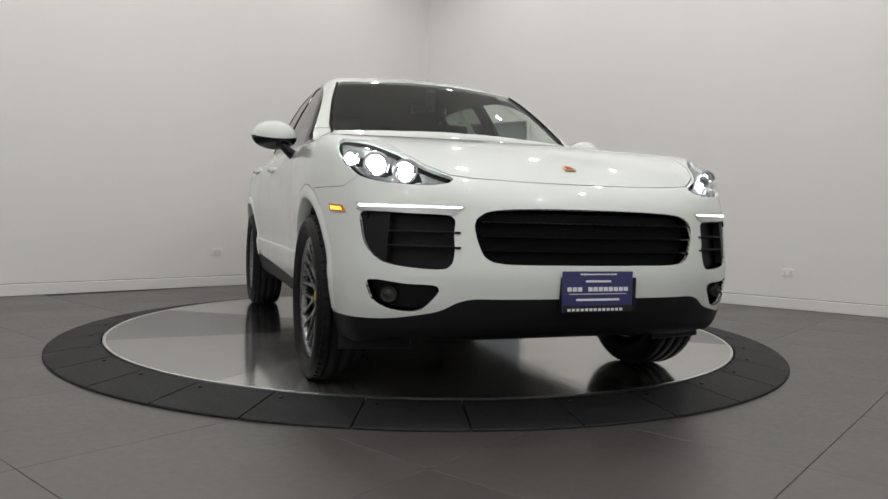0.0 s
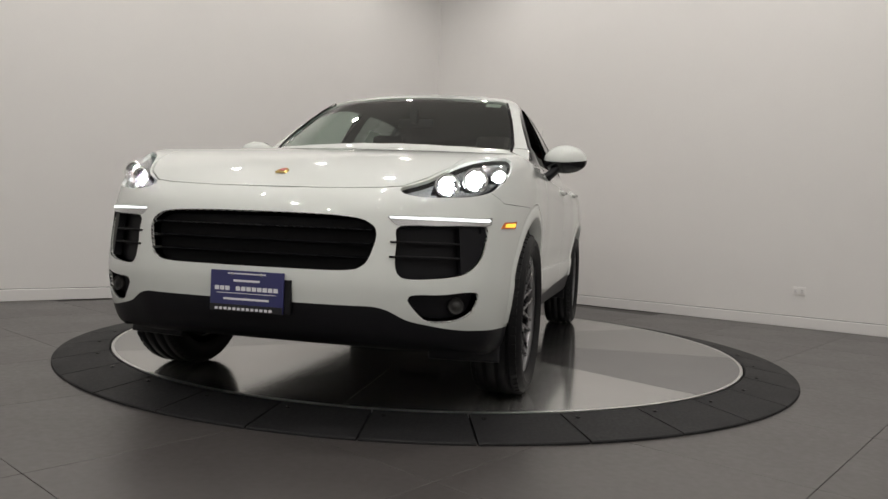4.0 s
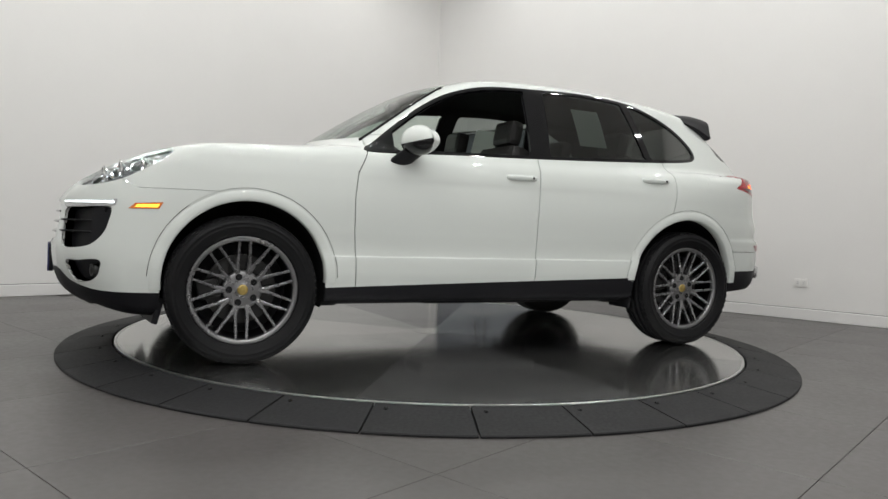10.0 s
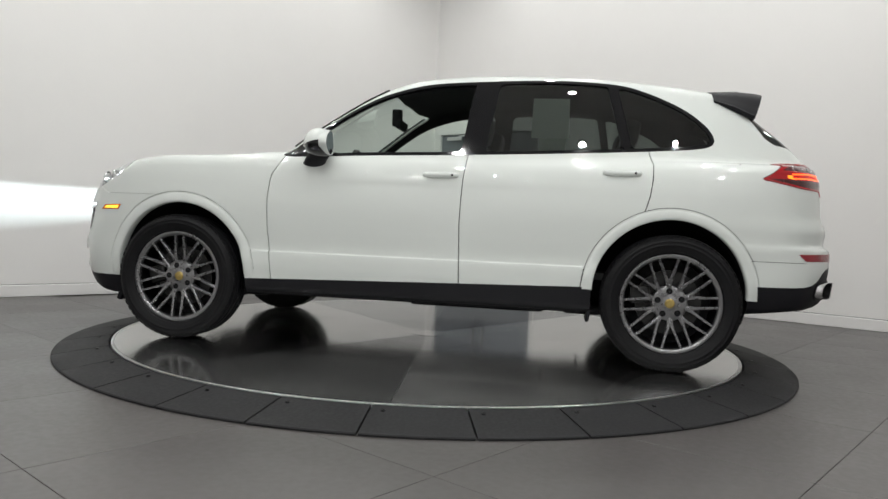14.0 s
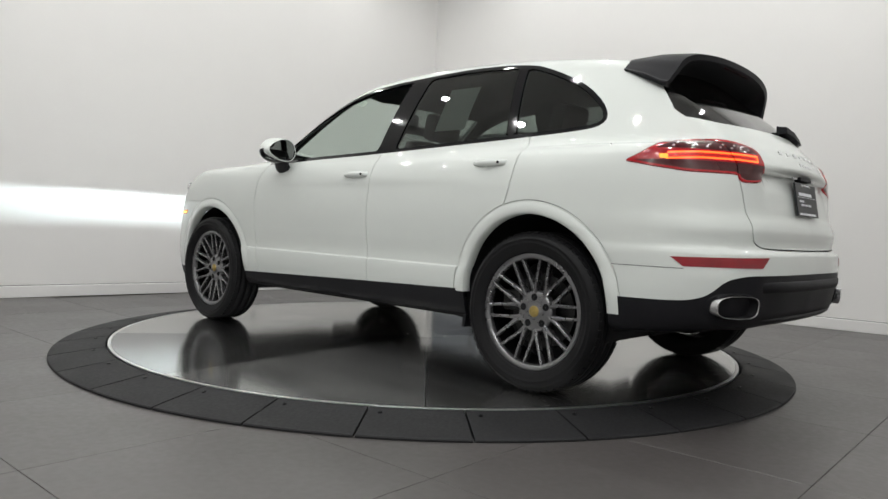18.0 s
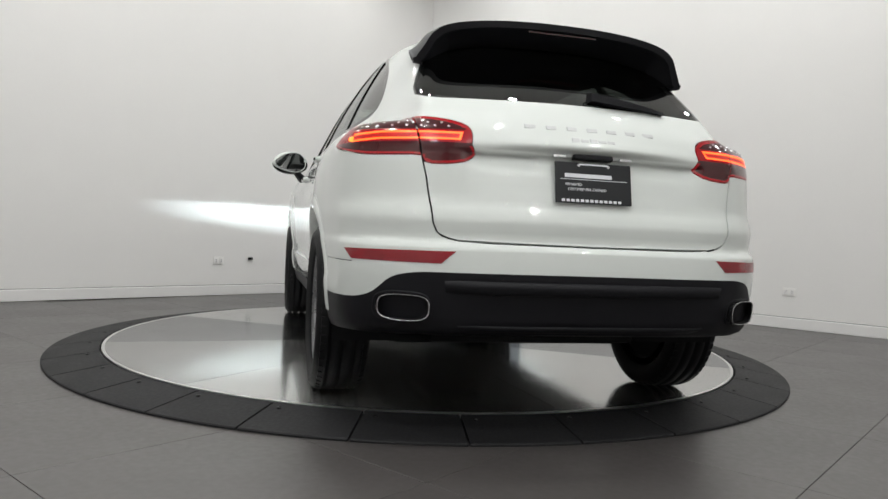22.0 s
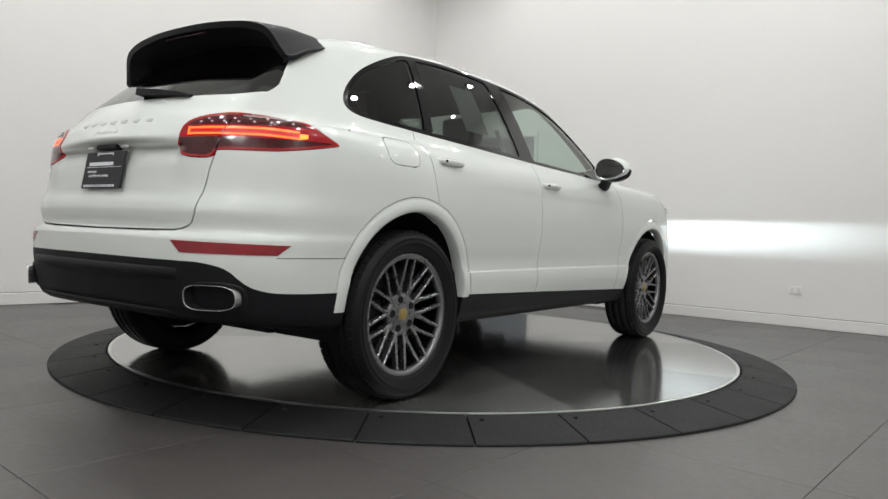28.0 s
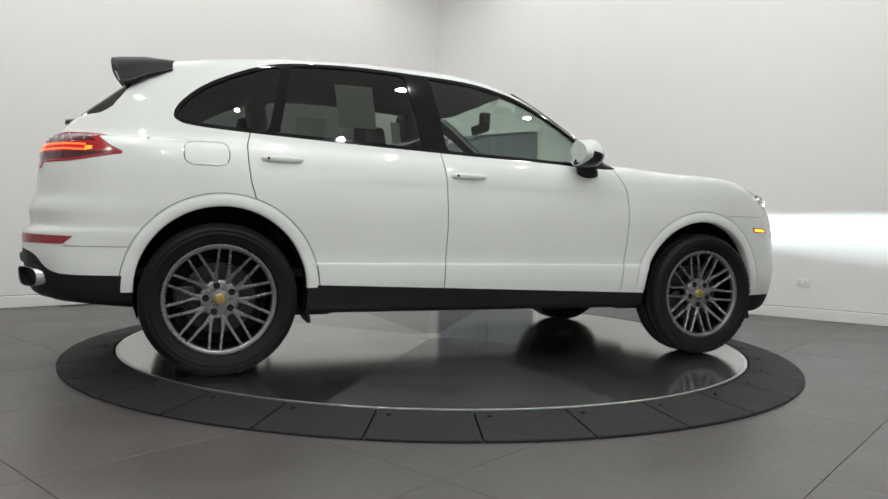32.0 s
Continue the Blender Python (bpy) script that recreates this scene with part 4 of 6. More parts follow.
def skin_x(y, z, way):
    """x of the skin at (y, z), seen from the front (way 1) or the rear (-1)."""
    return cast_out(np.array([[0.0, y, z]]), np.array([[float(way), 0.0, 0.0]]), 2.6)[0][0]


def skin_y(x, z):
    return cast_out(np.array([[x, 0.0, z]]), np.array([[0.0, 1.0, 0.0]]), 1.2)[0][1]


def skin_ys(xs, zs):
    n = len(xs)
    return cast_out(np.stack([np.array(xs), np.zeros(n), np.array(zs)], 1), np.tile([0.0, 1.0, 0.0], (n, 1)), 1.2)[:, 1]


def skin_z(x, y):
    return cast_out(np.array([[x, y, 0.7]]), np.array([[0.0, 0.0, 1.0]]), 1.3)[0][2]


LOOKS = {"window_trim": M_GLOSS, "lower_valance": M_BLACK, "rear_diffuser": M_BLACK, "sill": M_BLACK}
PAINTED = ("bonnet", "front_door", "rear_door", "tailgate", "front_bumper", "rear_bumper", "front_fender", "fuel_flap", "body_shell")
PART_LABELS = {"window_trim": "gloss black window surround", "lower_valance": "matt black lower front valance", "rear_diffuser": "matt black rear diffuser", "sill": "matt black side sill"}
left, right = skin_pieces()
parts = {}
for name in ("bonnet", "tailgate", "front_bumper", "rear_bumper", "lower_valance", "rear_diffuser", "body_shell"):
    V, N, fs = union_pieces((left[0], left[1], left[2][name]), (right[0], right[1], right[2][name]))
    parts[name] = put(name, piece_mesh(name, V, N, fs, lip=0.014), LOOKS.get(name, M_PAINT), car, label=PART_LABELS.get(name, ""))
for name in ("front_door", "rear_door", "front_fender", "sill", "window_trim", "fuel_flap"):
    for side, (V, N, fs) in ((1, left), (-1, right)):
        if name in fs:
            parts[name, side] = put(name, piece_mesh(name, V, N, fs[name], lip=0.014), LOOKS.get(name, M_PAINT), car, label=PART_LABELS.get(name, ""))
V, N, fs = union_pieces((left[0], left[1], left[2]["windscreen"]), (right[0], right[1], right[2]["windscreen"]))
screen = put("windscreen", piece_mesh("windscreen", V, N, fs, offset=-0.002), M_GLASS, car, label="clear green-tinted windscreen")
V, N, fs = union_pieces((left[0], left[1], left[2]["rear_window"]), (right[0], right[1], right[2]["rear_window"]))
rear_window = put("rear_window", piece_mesh("rear_window", V, N, fs, offset=-0.002), M_REAR, car, label="dark tinted rear window")
for name, glass in (("glass_front", M_GLASS), ("glass_rear", M_TINTED), ("glass_quarter", M_TINTED)):
    for side, (V, N, fs) in ((1, left), (-1, right)):
        if name == "glass_front" and side > 0:
            continue  # the driver's window is wound down
        put("side_window", piece_mesh("side_window", V, N, fs[name], offset=-0.006), glass, car, label="clear green-tinted side window" if glass is M_GLASS else "dark tinted side window")

# black sealing strips along the windscreen's sides
for side in (1, -1):
    bm = bmesh.new()
    ring = []
    line = [(0.80, 0.722), (0.72, 0.722), (0.60, 0.695), (0.48, 0.665), (0.36, 0.628), (0.25, 0.592)]
    for x, y in line:
        row = []
        for dy, up in ((-0.007, 0.0), (-0.005, 0.010), (0.005, 0.010), (0.007, 0.0)):
            row.append(bm.verts.new((x + up * 0.5, (y + dy) * side, skin_z(x, y + dy) + up)))
        ring.append(row)
    for a, b in zip(ring, ring[1:]):
        for i in range(3):
            bm.faces.new((a[i], a[i + 1], b[i + 1], b[i]))
    bmesh.ops.recalc_face_normals(bm, faces=bm.faces[:])
    part("screen_strip", bm, M_GLOSS, car, "black sealing strip beside the windscreen", True)

# cabin lining, just inside the painted skin
INNER = ("body_shell", "front_door", "rear_door", "tailgate", "window_trim")
lining_faces = ([], [])
for k, (V, N, fs) in enumerate((left, right)):
    for name in INNER:
        for f in fs[name]:
            c = V[f].mean(0)
            if -2.15 < c[0] < 0.93 and c[2] > 0.5:
                lining_faces[k].append(f)
V, N, fs = union_pieces((left[0], left[1], lining_faces[0]), (right[0], right[1], lining_faces[1]))
put("cabin_lining", piece_mesh("cabin_lining", V, N, fs, offset=-0.022), M_CABIN, car, label="dark cabin lining")


# ---- lights ----
LAMP_TUBES = ((0.785, 0.958, 0.042), (0.690, 0.931, 0.040), (0.862, 0.985, 0.027))


def headlight(side):
    V, N, fs = left if side > 0 else right
    # a shallow silver bowl, open where the lamp tubes sink into it
    shown = []
    for f in fs["headlight"]:
        c = V[f].mean(0)
        if all(math.hypot(abs(c[1]) - y, c[2] - z) > r for y, z, r in LAMP_TUBES):
            shown.append(f)
    bowl = put("headlight", piece_mesh("headlight", V, N, shown, offset=-0.024), M_LAMP_DARK, car, label="headlight with a silver bowl, switched on")
    put("lamp_cover", piece_mesh("lamp_cover", V, N, fs["headlight"], offset=-0.001), M_COVER, bowl, label="clear lamp cover")
    # discs are added to glow like lit reflectors; tubes hide them from the side
    for y, z, r in LAMP_TUBES:
        x = skin_x(y, z, 1) - 0.074
        v, f = lathe([(0.001, 0.0), (r * 0.9, 0.0)], 20)
        me = mesh_from("lamp_reflector", v, f)
        me.transform(pose(x, y * side, z, 0, 0, -90 + 6 * side))
        put("lamp_reflector", me, M_PROJECTOR, bowl, label="glowing disc in place of the lit reflector")
        v, f = lathe([(r * 0.9, -0.002), (r, 0.050), (r * 1.22, 0.046), (r * 1.25, 0.040)], 24)
        me = mesh_from("reflector_tube", v, f, True)
        me.transform(pose(x, y * side, z, 0, 0, -90 + 6 * side))
        put("reflector_tube", me, M_CHROME, bowl)
    # low beam: a thin source behind a slit that lets light out level and a little downwards
    bx, by, bz = 2.105, 0.690 * side, 0.925
    slit = 0.035
    src = mesh_from("beam_source", [(bx - slit, by + 0.024, bz - 0.0007), (bx - slit, by - 0.024, bz - 0.0007), (bx - slit, by - 0.024, bz + 0.0007), (bx - slit, by + 0.024, bz + 0.0007)], [(0, 1, 2, 3)])
    put("beam_source", src, M_BEAM, bowl)
    part("beam_shade", box(slit + 0.002, 0.06, 0.008, (bx - slit / 2, by, bz + 0.0047)), M_DARK, bowl)
    part("beam_shade", box(0.013, 0.06, 0.008, (bx - slit + 0.0055, by, bz - 0.0017 - 0.004)), M_DARK, bowl)
    part("beam_shade", box(0.002, 0.06, 0.02, (bx - slit - 0.002, by, bz)), M_DARK, bowl)


def tail_light(side):
    V, N, fs = left if side > 0 else right
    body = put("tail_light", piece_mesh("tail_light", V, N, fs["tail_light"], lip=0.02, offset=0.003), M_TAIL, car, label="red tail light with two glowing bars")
    put("dark_lens", piece_mesh("dark_lens", V, N, fs["tail_dark"], offset=0.003), M_TAIL_DARK, body, label="smoked lower lens")
    upper = put("upper_lens", piece_mesh("upper_lens", V, N, fs["tail_upper"], offset=0.003), M_TAIL_DARK, body, label="dark red upper lens with small clear lamps")
    put("lit_core", piece_mesh("lit_core", V, N, fs["tail_core"], offset=0.002), M_CORE, body, label="dim red glow between the light bars")
    if "tail_tip" in fs:
        put("turn_lamp", piece_mesh("turn_lamp", V, N, fs["tail_tip"], offset=0.003), M_TIP, body, label="glowing amber tip")
    for k in range(14):
        y, z = 0.545 + 0.024 * k, (1.141, 1.154)[k % 2]
        bm = bmesh.new()
        bmesh.ops.create_uvsphere(bm, u_segments=8, v_segments=6, radius=0.0062)
        bm.transform(pose(skin_x(y, z, -1) - 0.003, y * side, z))
        part("small_lamp", bm, M_SILVER, body, smooth=True)
    for nm in ("tail_bar_high", "tail_bar_low", "tail_bar_end"):
        if nm in fs:
            put("light_bar", piece_mesh("light_bar", V, N, fs[nm], offset=0.003, lip=0.004), M_BAR, body, label="glowing red light bar")


for side in (1, -1):
    headlight(side)
    tail_light(side)
    V, N, fs = left if side > 0 else right
    put("reflector", piece_mesh("reflector", V, N, fs["reflector"], offset=0.002, lip=0.012), M_REFLECT, car, label="red rear reflector strip")
    mk = put("side_marker", piece_mesh("side_marker", V, N, fs["side_marker"], offset=0.003, lip=0.008), M_AMBER, car, label="amber side marker, switched on")
    put("glow_strip", piece_mesh("glow_strip", V, N, fs["marker_glow"], offset=0.003, lip=0.004), M_AMBER_GLOW, mk)
    drl = put("daytime_light", piece_mesh("daytime_light", V, N, fs["daytime_light"], offset=0.003, lip=0.02), M_DRL_BODY, car, label="silver daytime light strip, switched on")
    put("glow_edge", piece_mesh("glow_edge", V, N, fs["daytime_edge"], offset=0.004, lip=0.004), M_DRL, drl, label="glowing white upper edge")
    scoop = put("air_intake", piece_mesh("air_intake", V, N, fs["air_intake"] + fs["blanking_panel"], offset=-0.05, lip=-0.049), M_BLACK, car, label="black side air intake")
    for z in (0.650, 0.705):
        bm = bmesh.new()
        ys = np.linspace(0.536, 0.775, 12)
        ring = []
        for y in ys:
            x = NOSE_PLAN(np.array(y)) + NOSE_RAKE(np.array(z)) + (0.005 if y < 0.57 else -0.016)
            ring.append([bm.verts.new((x + dx, y * side, z + dz)) for dx, dz in ((0, 0.004), (0.003, 0), (0, -0.004), (-0.03, -0.004), (-0.03, 0.004))])
        for a, b in zip(ring, ring[1:]):
            for i in range(5):
                bm.faces.new((a[i], a[(i + 1) % 5], b[(i + 1) % 5], b[i]))
        bm.faces.new(ring[0])
        bm.faces.new(ring[-1])
        bmesh.ops.recalc_face_normals(bm, faces=bm.faces[:])
        part("intake_slat", bm, M_DARK, scoop)
    put("blanking_panel", piece_mesh("blanking_panel", V, N, fs["blanking_panel"], offset=-0.010, lip=0.03), M_BLACK, scoop)
    fog = put("fog_recess", piece_mesh("fog_recess", V, N, fs["fog_recess"], offset=-0.045, lip=-0.044), M_BLACK, car, label="black fog light recess")
    fx = skin_x(0.762, 0.466, 1) - 0.03
    v, f = lathe([(0.001, 0.010), (0.014, 0.008), (0.024, 0.0), (0.026, 0.003), (0.031, 0.003), (0.033, -0.02)], 24)
    me = mesh_from("fog_lamp", v, f, True)
    me.transform(pose(fx, 0.762 * side, 0.466, 0, 0, -90 + 20 * side))
    put("fog_lamp", me, M_BRAKE, fog, label="small round fog lamp")

# ---- grille ----
V, N, fs = union_pieces((left[0], left[1], left[2]["grille"]), (right[0], right[1], right[2]["grille"]))
grille = put("grille", piece_mesh("grille", V, N, fs, offset=-0.05, lip=-0.049), M_DARK, car, label="black front grille with thin slats")
for z in (0.640, 0.692, 0.745):
    bm = bmesh.new()
    ys = np.linspace(-0.462, 0.462, 25)
    ring = []
    for y in ys:
        x = NOSE_PLAN(np.array(abs(y))) + NOSE_RAKE(np.array(z)) - 0.004
        ring.append([bm.verts.new((x + dx, y, z + dz)) for dx, dz in ((0, 0.005), (0.008, 0), (0, -0.005), (-0.035, -0.007), (-0.035, 0.007))])
    for a, b in zip(ring, ring[1:]):
        for i in range(5):
            bm.faces.new((a[i], a[(i + 1) % 5], b[(i + 1) % 5], b[i]))
    bm.faces.new(ring[0])
    bm.faces.new(ring[-1])
    bmesh.ops.recalc_face_normals(bm, faces=bm.faces[:])
    part("grille_slat", bm, M_GLOSS, grille)


# ---- wheel arches and wells ----
def arch_trim(k, side):
    cx, cz, r = ARCH[k]
    prof = ((-0.002, -0.055), (-0.004, 0.0), (0.002, 0.004), (0.012, 0.006), (0.032, 0.005), (0.048, 0.001), (0.056, -0.004))
    steps = 44
    verts, faces = [], []
    a0 = -0.10 if k == 0 else 0.02
    a1 = math.pi + 0.02 if k == 0 else math.pi + 0.02
    places = []
    for i in range(steps + 1):
        a = a0 + (a1 - a0) * i / steps
        places += [(cx + (r + dr) * math.cos(a), dy, cz + (r + dr) * math.sin(a)) for dr, dy in prof]
    bases = skin_ys([p[0] for p in places], [max(p[2], 0.36) for p in places])
    verts = [(x, (b + dy) * side, z) for (x, dy, z), b in zip(places, bases)]
    n = len(prof)
    for i in range(steps):
        for j in range(n - 1):
            f = (i * n + j, i * n + j + 1, (i + 1) * n + j + 1, (i + 1) * n + j)
            faces.append(f if side < 0 else f[::-1])
    put("arch_trim", mesh_from("arch_trim", verts, faces, True), M_PAINT, car, label="white wheel arch lip")


def wheel_well(k, side):
    cx, cz, r = ARCH[k]
    verts, faces = [], []
    steps = 28
    for i in range(steps + 1):
        a = -0.35 + (math.pi + 0.7) * i / steps
        for y in (0.50, 0.89):
            verts.append((cx + (r + 0.004) * math.cos(a), y * side, cz + (r + 0.004) * math.sin(a)))
        verts.append((cx, 0.50 * side, cz))
    for i in range(steps):
        faces.append((3 * i, 3 * i + 1, 3 * i + 4, 3 * i + 3))
        faces.append((3 * i, 3 * i + 3, 3 * i + 2))
    put("wheel_well", mesh_from("wheel_well", verts, faces, True), M_DARK, car)


# ---- wheels ----
def build_wheel():
    root = new("wheel")
    root.parent = car
    tyre = [(0.272, 0.086), (0.280, 0.097), (0.283, 0.1025), (0.287, 0.1025), (0.290, 0.1045), (0.305, 0.112), (0.318, 0.1145), (0.320, 0.1165), (0.324, 0.1168), (0.326, 0.1155), (0.338, 0.1145), (0.340, 0.116), (0.343, 0.1155), (0.350, 0.110), (0.364, 0.098), (0.3705, 0.080)]
    for g in (0.052, 0.0, -0.052):
        tyre += [(0.377, g + 0.022), (0.377, g + 0.008), (0.369, g + 0.006), (0.369, g - 0.006), (0.377, g - 0.008)]
    tyre += [(0.3705, -0.09), (0.355, -0.112), (0.31, -0.122), (0.272, -0.10)]
    v, f = lathe(tyre, 72)
    put("tyre", mesh_from("tyre", v, f, True), M_TYRE, root, label="black rubber tyre")
    # shoulder blocks round the tread
    verts, faces = [], []
    for i in range(60):
        for y0, y1 in ((0.074, 0.096), (-0.104, -0.084)):
            a, w = 2 * math.pi * i / 60, 0.036
            b = len(verts)
            for aa in (a - w, a + w):
                for y, r0, r1 in ((y0, 0.3655, 0.3768), (y1, 0.358, 0.3712)) if y0 > 0 else ((y0, 0.355, 0.3695), (y1, 0.3655, 0.3765)):
                    for r in (r0, r1):
                        verts.append((r * math.cos(aa), y, r * math.sin(aa)))
            faces += [(b + 1, b + 3, b + 7, b + 5), (b, b + 1, b + 5, b + 4), (b + 2, b + 6, b + 7, b + 3), (b, b + 2, b + 3, b + 1), (b + 4, b + 5, b + 7, b + 6)]
    tagged(put("tread_pattern", mesh_from("tread_pattern", verts, faces), M_TYRE, root), kind="stuff")
    v, f = lathe([(0.238, -0.10), (0.243, 0.02), (0.2475, 0.066)], 48)
    put("barrel", mesh_from("barrel", v, f, True), M_BARREL, root, label="inner barrel of the rim, darkened for the shade behind the spokes")
    rim = [(0.2465, 0.060), (0.2475, 0.070), (0.250, 0.082), (0.255, 0.087), (0.270, 0.091), (0.2745, 0.088), (0.2755, 0.082), (0.272, 0.07)]
    v, f = lathe(rim, 64)
    rim_ob = put("rim", mesh_from("rim", v, f, True), M_RIM, root, label="grey alloy rim with ten pairs of thin spokes")
    hub = [(0.001, 0.060), (0.030, 0.060), (0.036, 0.056), (0.050, 0.057), (0.080, 0.0550), (0.092, 0.0525), (0.097, 0.047), (0.098, 0.02)]
    v, f = lathe(hub, 40)
    put("hub", mesh_from("hub", v, f, True), M_RIM, root)

    def spoke_mesh(sgn):
        bm = bmesh.new()
        ring = []
        for r, off, w, y in ((0.066, 0.0205, 0.0070, 0.053), (0.086, 0.0268, 0.0085, 0.057), (0.104, 0.0302, 0.0088, 0.060), (0.125, 0.0300, 0.0080, 0.063), (0.16, 0.0290, 0.0072, 0.068), (0.21, 0.0277, 0.0068, 0.077), (0.25, 0.0265, 0.0070, 0.083), (0.259, 0.0262, 0.0085, 0.086)):
            o = off * sgn
            ring.append([bm.verts.new(p) for p in ((r, y - 0.003, o - w), (r, y, o - w * 0.55), (r, y, o + w * 0.55), (r, y - 0.003, o + w), (r, y - 0.03, o + w * 0.8), (r, y - 0.03, o - w * 0.8))])
        for a, b in zip(ring, ring[1:]):
            for i in range(6):
                bm.faces.new((a[i], a[(i + 1) % 6], b[(i + 1) % 6], b[i]))
        bm.faces.new(ring[0])
        bm.faces.new(ring[-1])
        bmesh.ops.recalc_face_normals(bm, faces=bm.faces[:])
        me = bpy.data.meshes.new("spoke")
        bm.to_mesh(me)
        bm.free()
        return me
    ma, mb = spoke_mesh(1), spoke_mesh(-1)
    for k in range(10):
        put("spoke", ma, M_RIM, rim_ob, pose(0, 0, 0, 0, 36 * k, 0))
        put("spoke", mb, M_RIM, rim_ob, pose(0, 0, 0, 0, 36 * k, 0))
    # webs that join the neighbouring spokes of two pairs near the hub
    bm = bmesh.new()
    outline = [(0.070, 0.012), (0.098, 0.014), (0.118, 0.0165), (0.134, 0.0205), (0.1415, 0.0215), (0.1345, 0.0110), (0.1310, 0.0)]
    outline = outline + [(a, -b) for a, b in reversed(outline[:-1])]
    top = [bm.verts.new((a, 0.0515 + 0.13 * (a - 0.07), b)) for a, b in outline]
    low = [bm.verts.new((a, 0.022, b)) for a, b in outline]
    bm.faces.new(top)
    for i in range(len(outline)):
        k = (i + 1) % len(outline)
        bm.faces.new((top[i], top[k], low[k], low[i]))
    bmesh.ops.recalc_face_normals(bm, faces=bm.faces[:])
    web = bpy.data.meshes.new("spoke_web")
    bm.to_mesh(web)
    bm.free()
    for k in range(10):
        put("spoke_web", web, M_RIM, rim_ob, pose(0, 0, 0, 0, 36 * k + 18, 0))
    v, f = lathe([(0.001, 0.066), (0.020, 0.0655), (0.026, 0.063), (0.028, 0.058)], 24)
    put("hub_cap", mesh_from("hub_cap", v, f, True), M_HUB_GOLD, root, label="gold-coloured hub cap")
    # flat dark discs drawn for the shaded holes that the bolts sit in
    bolt_v, bolt_f = lathe([(0.001, 0.0578), (0.0165, 0.0578), (0.0175, 0.0560)], 12)
    bolt_recess = mesh_from("bolt_recess", bolt_v, bolt_f)
    for k in range(5):
        a = 2 * math.pi * (k + 0.25) / 5
        put("bolt_recess", bolt_recess, M_DARK, root, pose(0.067 * math.cos(a), 0, 0.067 * math.sin(a)))
    v, f = lathe([(0.06, -0.012), (0.178, -0.012), (0.178, -0.04), (0.06, -0.04)], 40, closed=True)
    put("brake_disc", mesh_from("brake_disc", v, f), M_BRAKE, root, label="steel brake disc")
    bm = box(0.11, 0.06, 0.10, (0.155, 0.0, 0.05), 0.014)
    part("brake_caliper", bm, M_BRAKE, root, "brake caliper, darkened for the shade behind the spokes")
    v, f = lathe([(0.001, -0.06), (0.235, -0.06), (0.235, -0.075), (0.001, -0.075)], 32)
    put("brake_shield", mesh_from("brake_shield", v, f), M_DARK, root)
    return root


wheel = build_wheel()
WHEEL_Z = 0.381
spin = {(1.4475, 1): 17, (-1.4475, 1): 4, (1.4475, -1): 32, (-1.4475, -1): 13}
first = True
for k, wx in enumerate(WHEELS_X):
    for side in (1, -1):
        track = 0.852 if wx > 0 else 0.842
        m = pose(wx, track * side, WHEEL_Z, 0, 0, 0 if side > 0 else 180) @ pose(0, 0, 0, 0, spin[wx, side], 0)
        if first:
            wheel.matrix_basis = m
            first = False
        else:
            copy_thing(wheel, m)
        arch_trim(k, side)
        wheel_well(k, side)

# ---- underbody ----
under = bmesh.new()
for sx, sy, sz, at in ((1.95, 1.70, 0.06, (0.0, 0, 0.325)), (3.6, 0.96, 0.10, (-0.05, 0, 0.33)), (0.30, 1.30, 0.03, (1.90, 0, 0.30)), (0.26, 1.60, 0.04, (1.05, 0, 0.30)), (0.22, 1.60, 0.04, (-0.98, 0, 0.30)), (0.9, 0.30, 0.12, (-0.3, 0.05, 0.27))):
    c = box(sx, sy, sz, at, 0.02)
    tmp = bpy.data.meshes.new("tmp")
    c.to_mesh(tmp)
    c.free()
    under.from_mesh(tmp)
    bpy.data.meshes.remove(tmp)
part("underbody", under, M_DARK, car, "dark plastic underbody")
for x in WHEELS_X:
    v, f = lathe([(0.001, -0.70), (0.035, -0.70), (0.04, 0.70), (0.001, 0.70)], 14)
    me = mesh_from("axle", v, f, True)
    put("axle", me, M_DARK, car, pose(x, 0, WHEEL_Z))
    part("suspension_arm", box(0.16, 1.15, 0.05, (x, 0, 0.25), 0.015), M_DARK, car)

for side in (1, -1):
    part("air_deflector", box(0.03, 0.30, 0.13, (1.865, 0.74 * side, 0.275), 0.008, (0, -14, 8 * side)), M_BLACK, car, "black flap before the front wheel")
    part("air_deflector", box(0.02, 0.20, 0.07, (-1.01, 0.80 * side, 0.285), 0.008, (0, -10, 0)), M_BLACK, car, "black flap before the rear wheel")


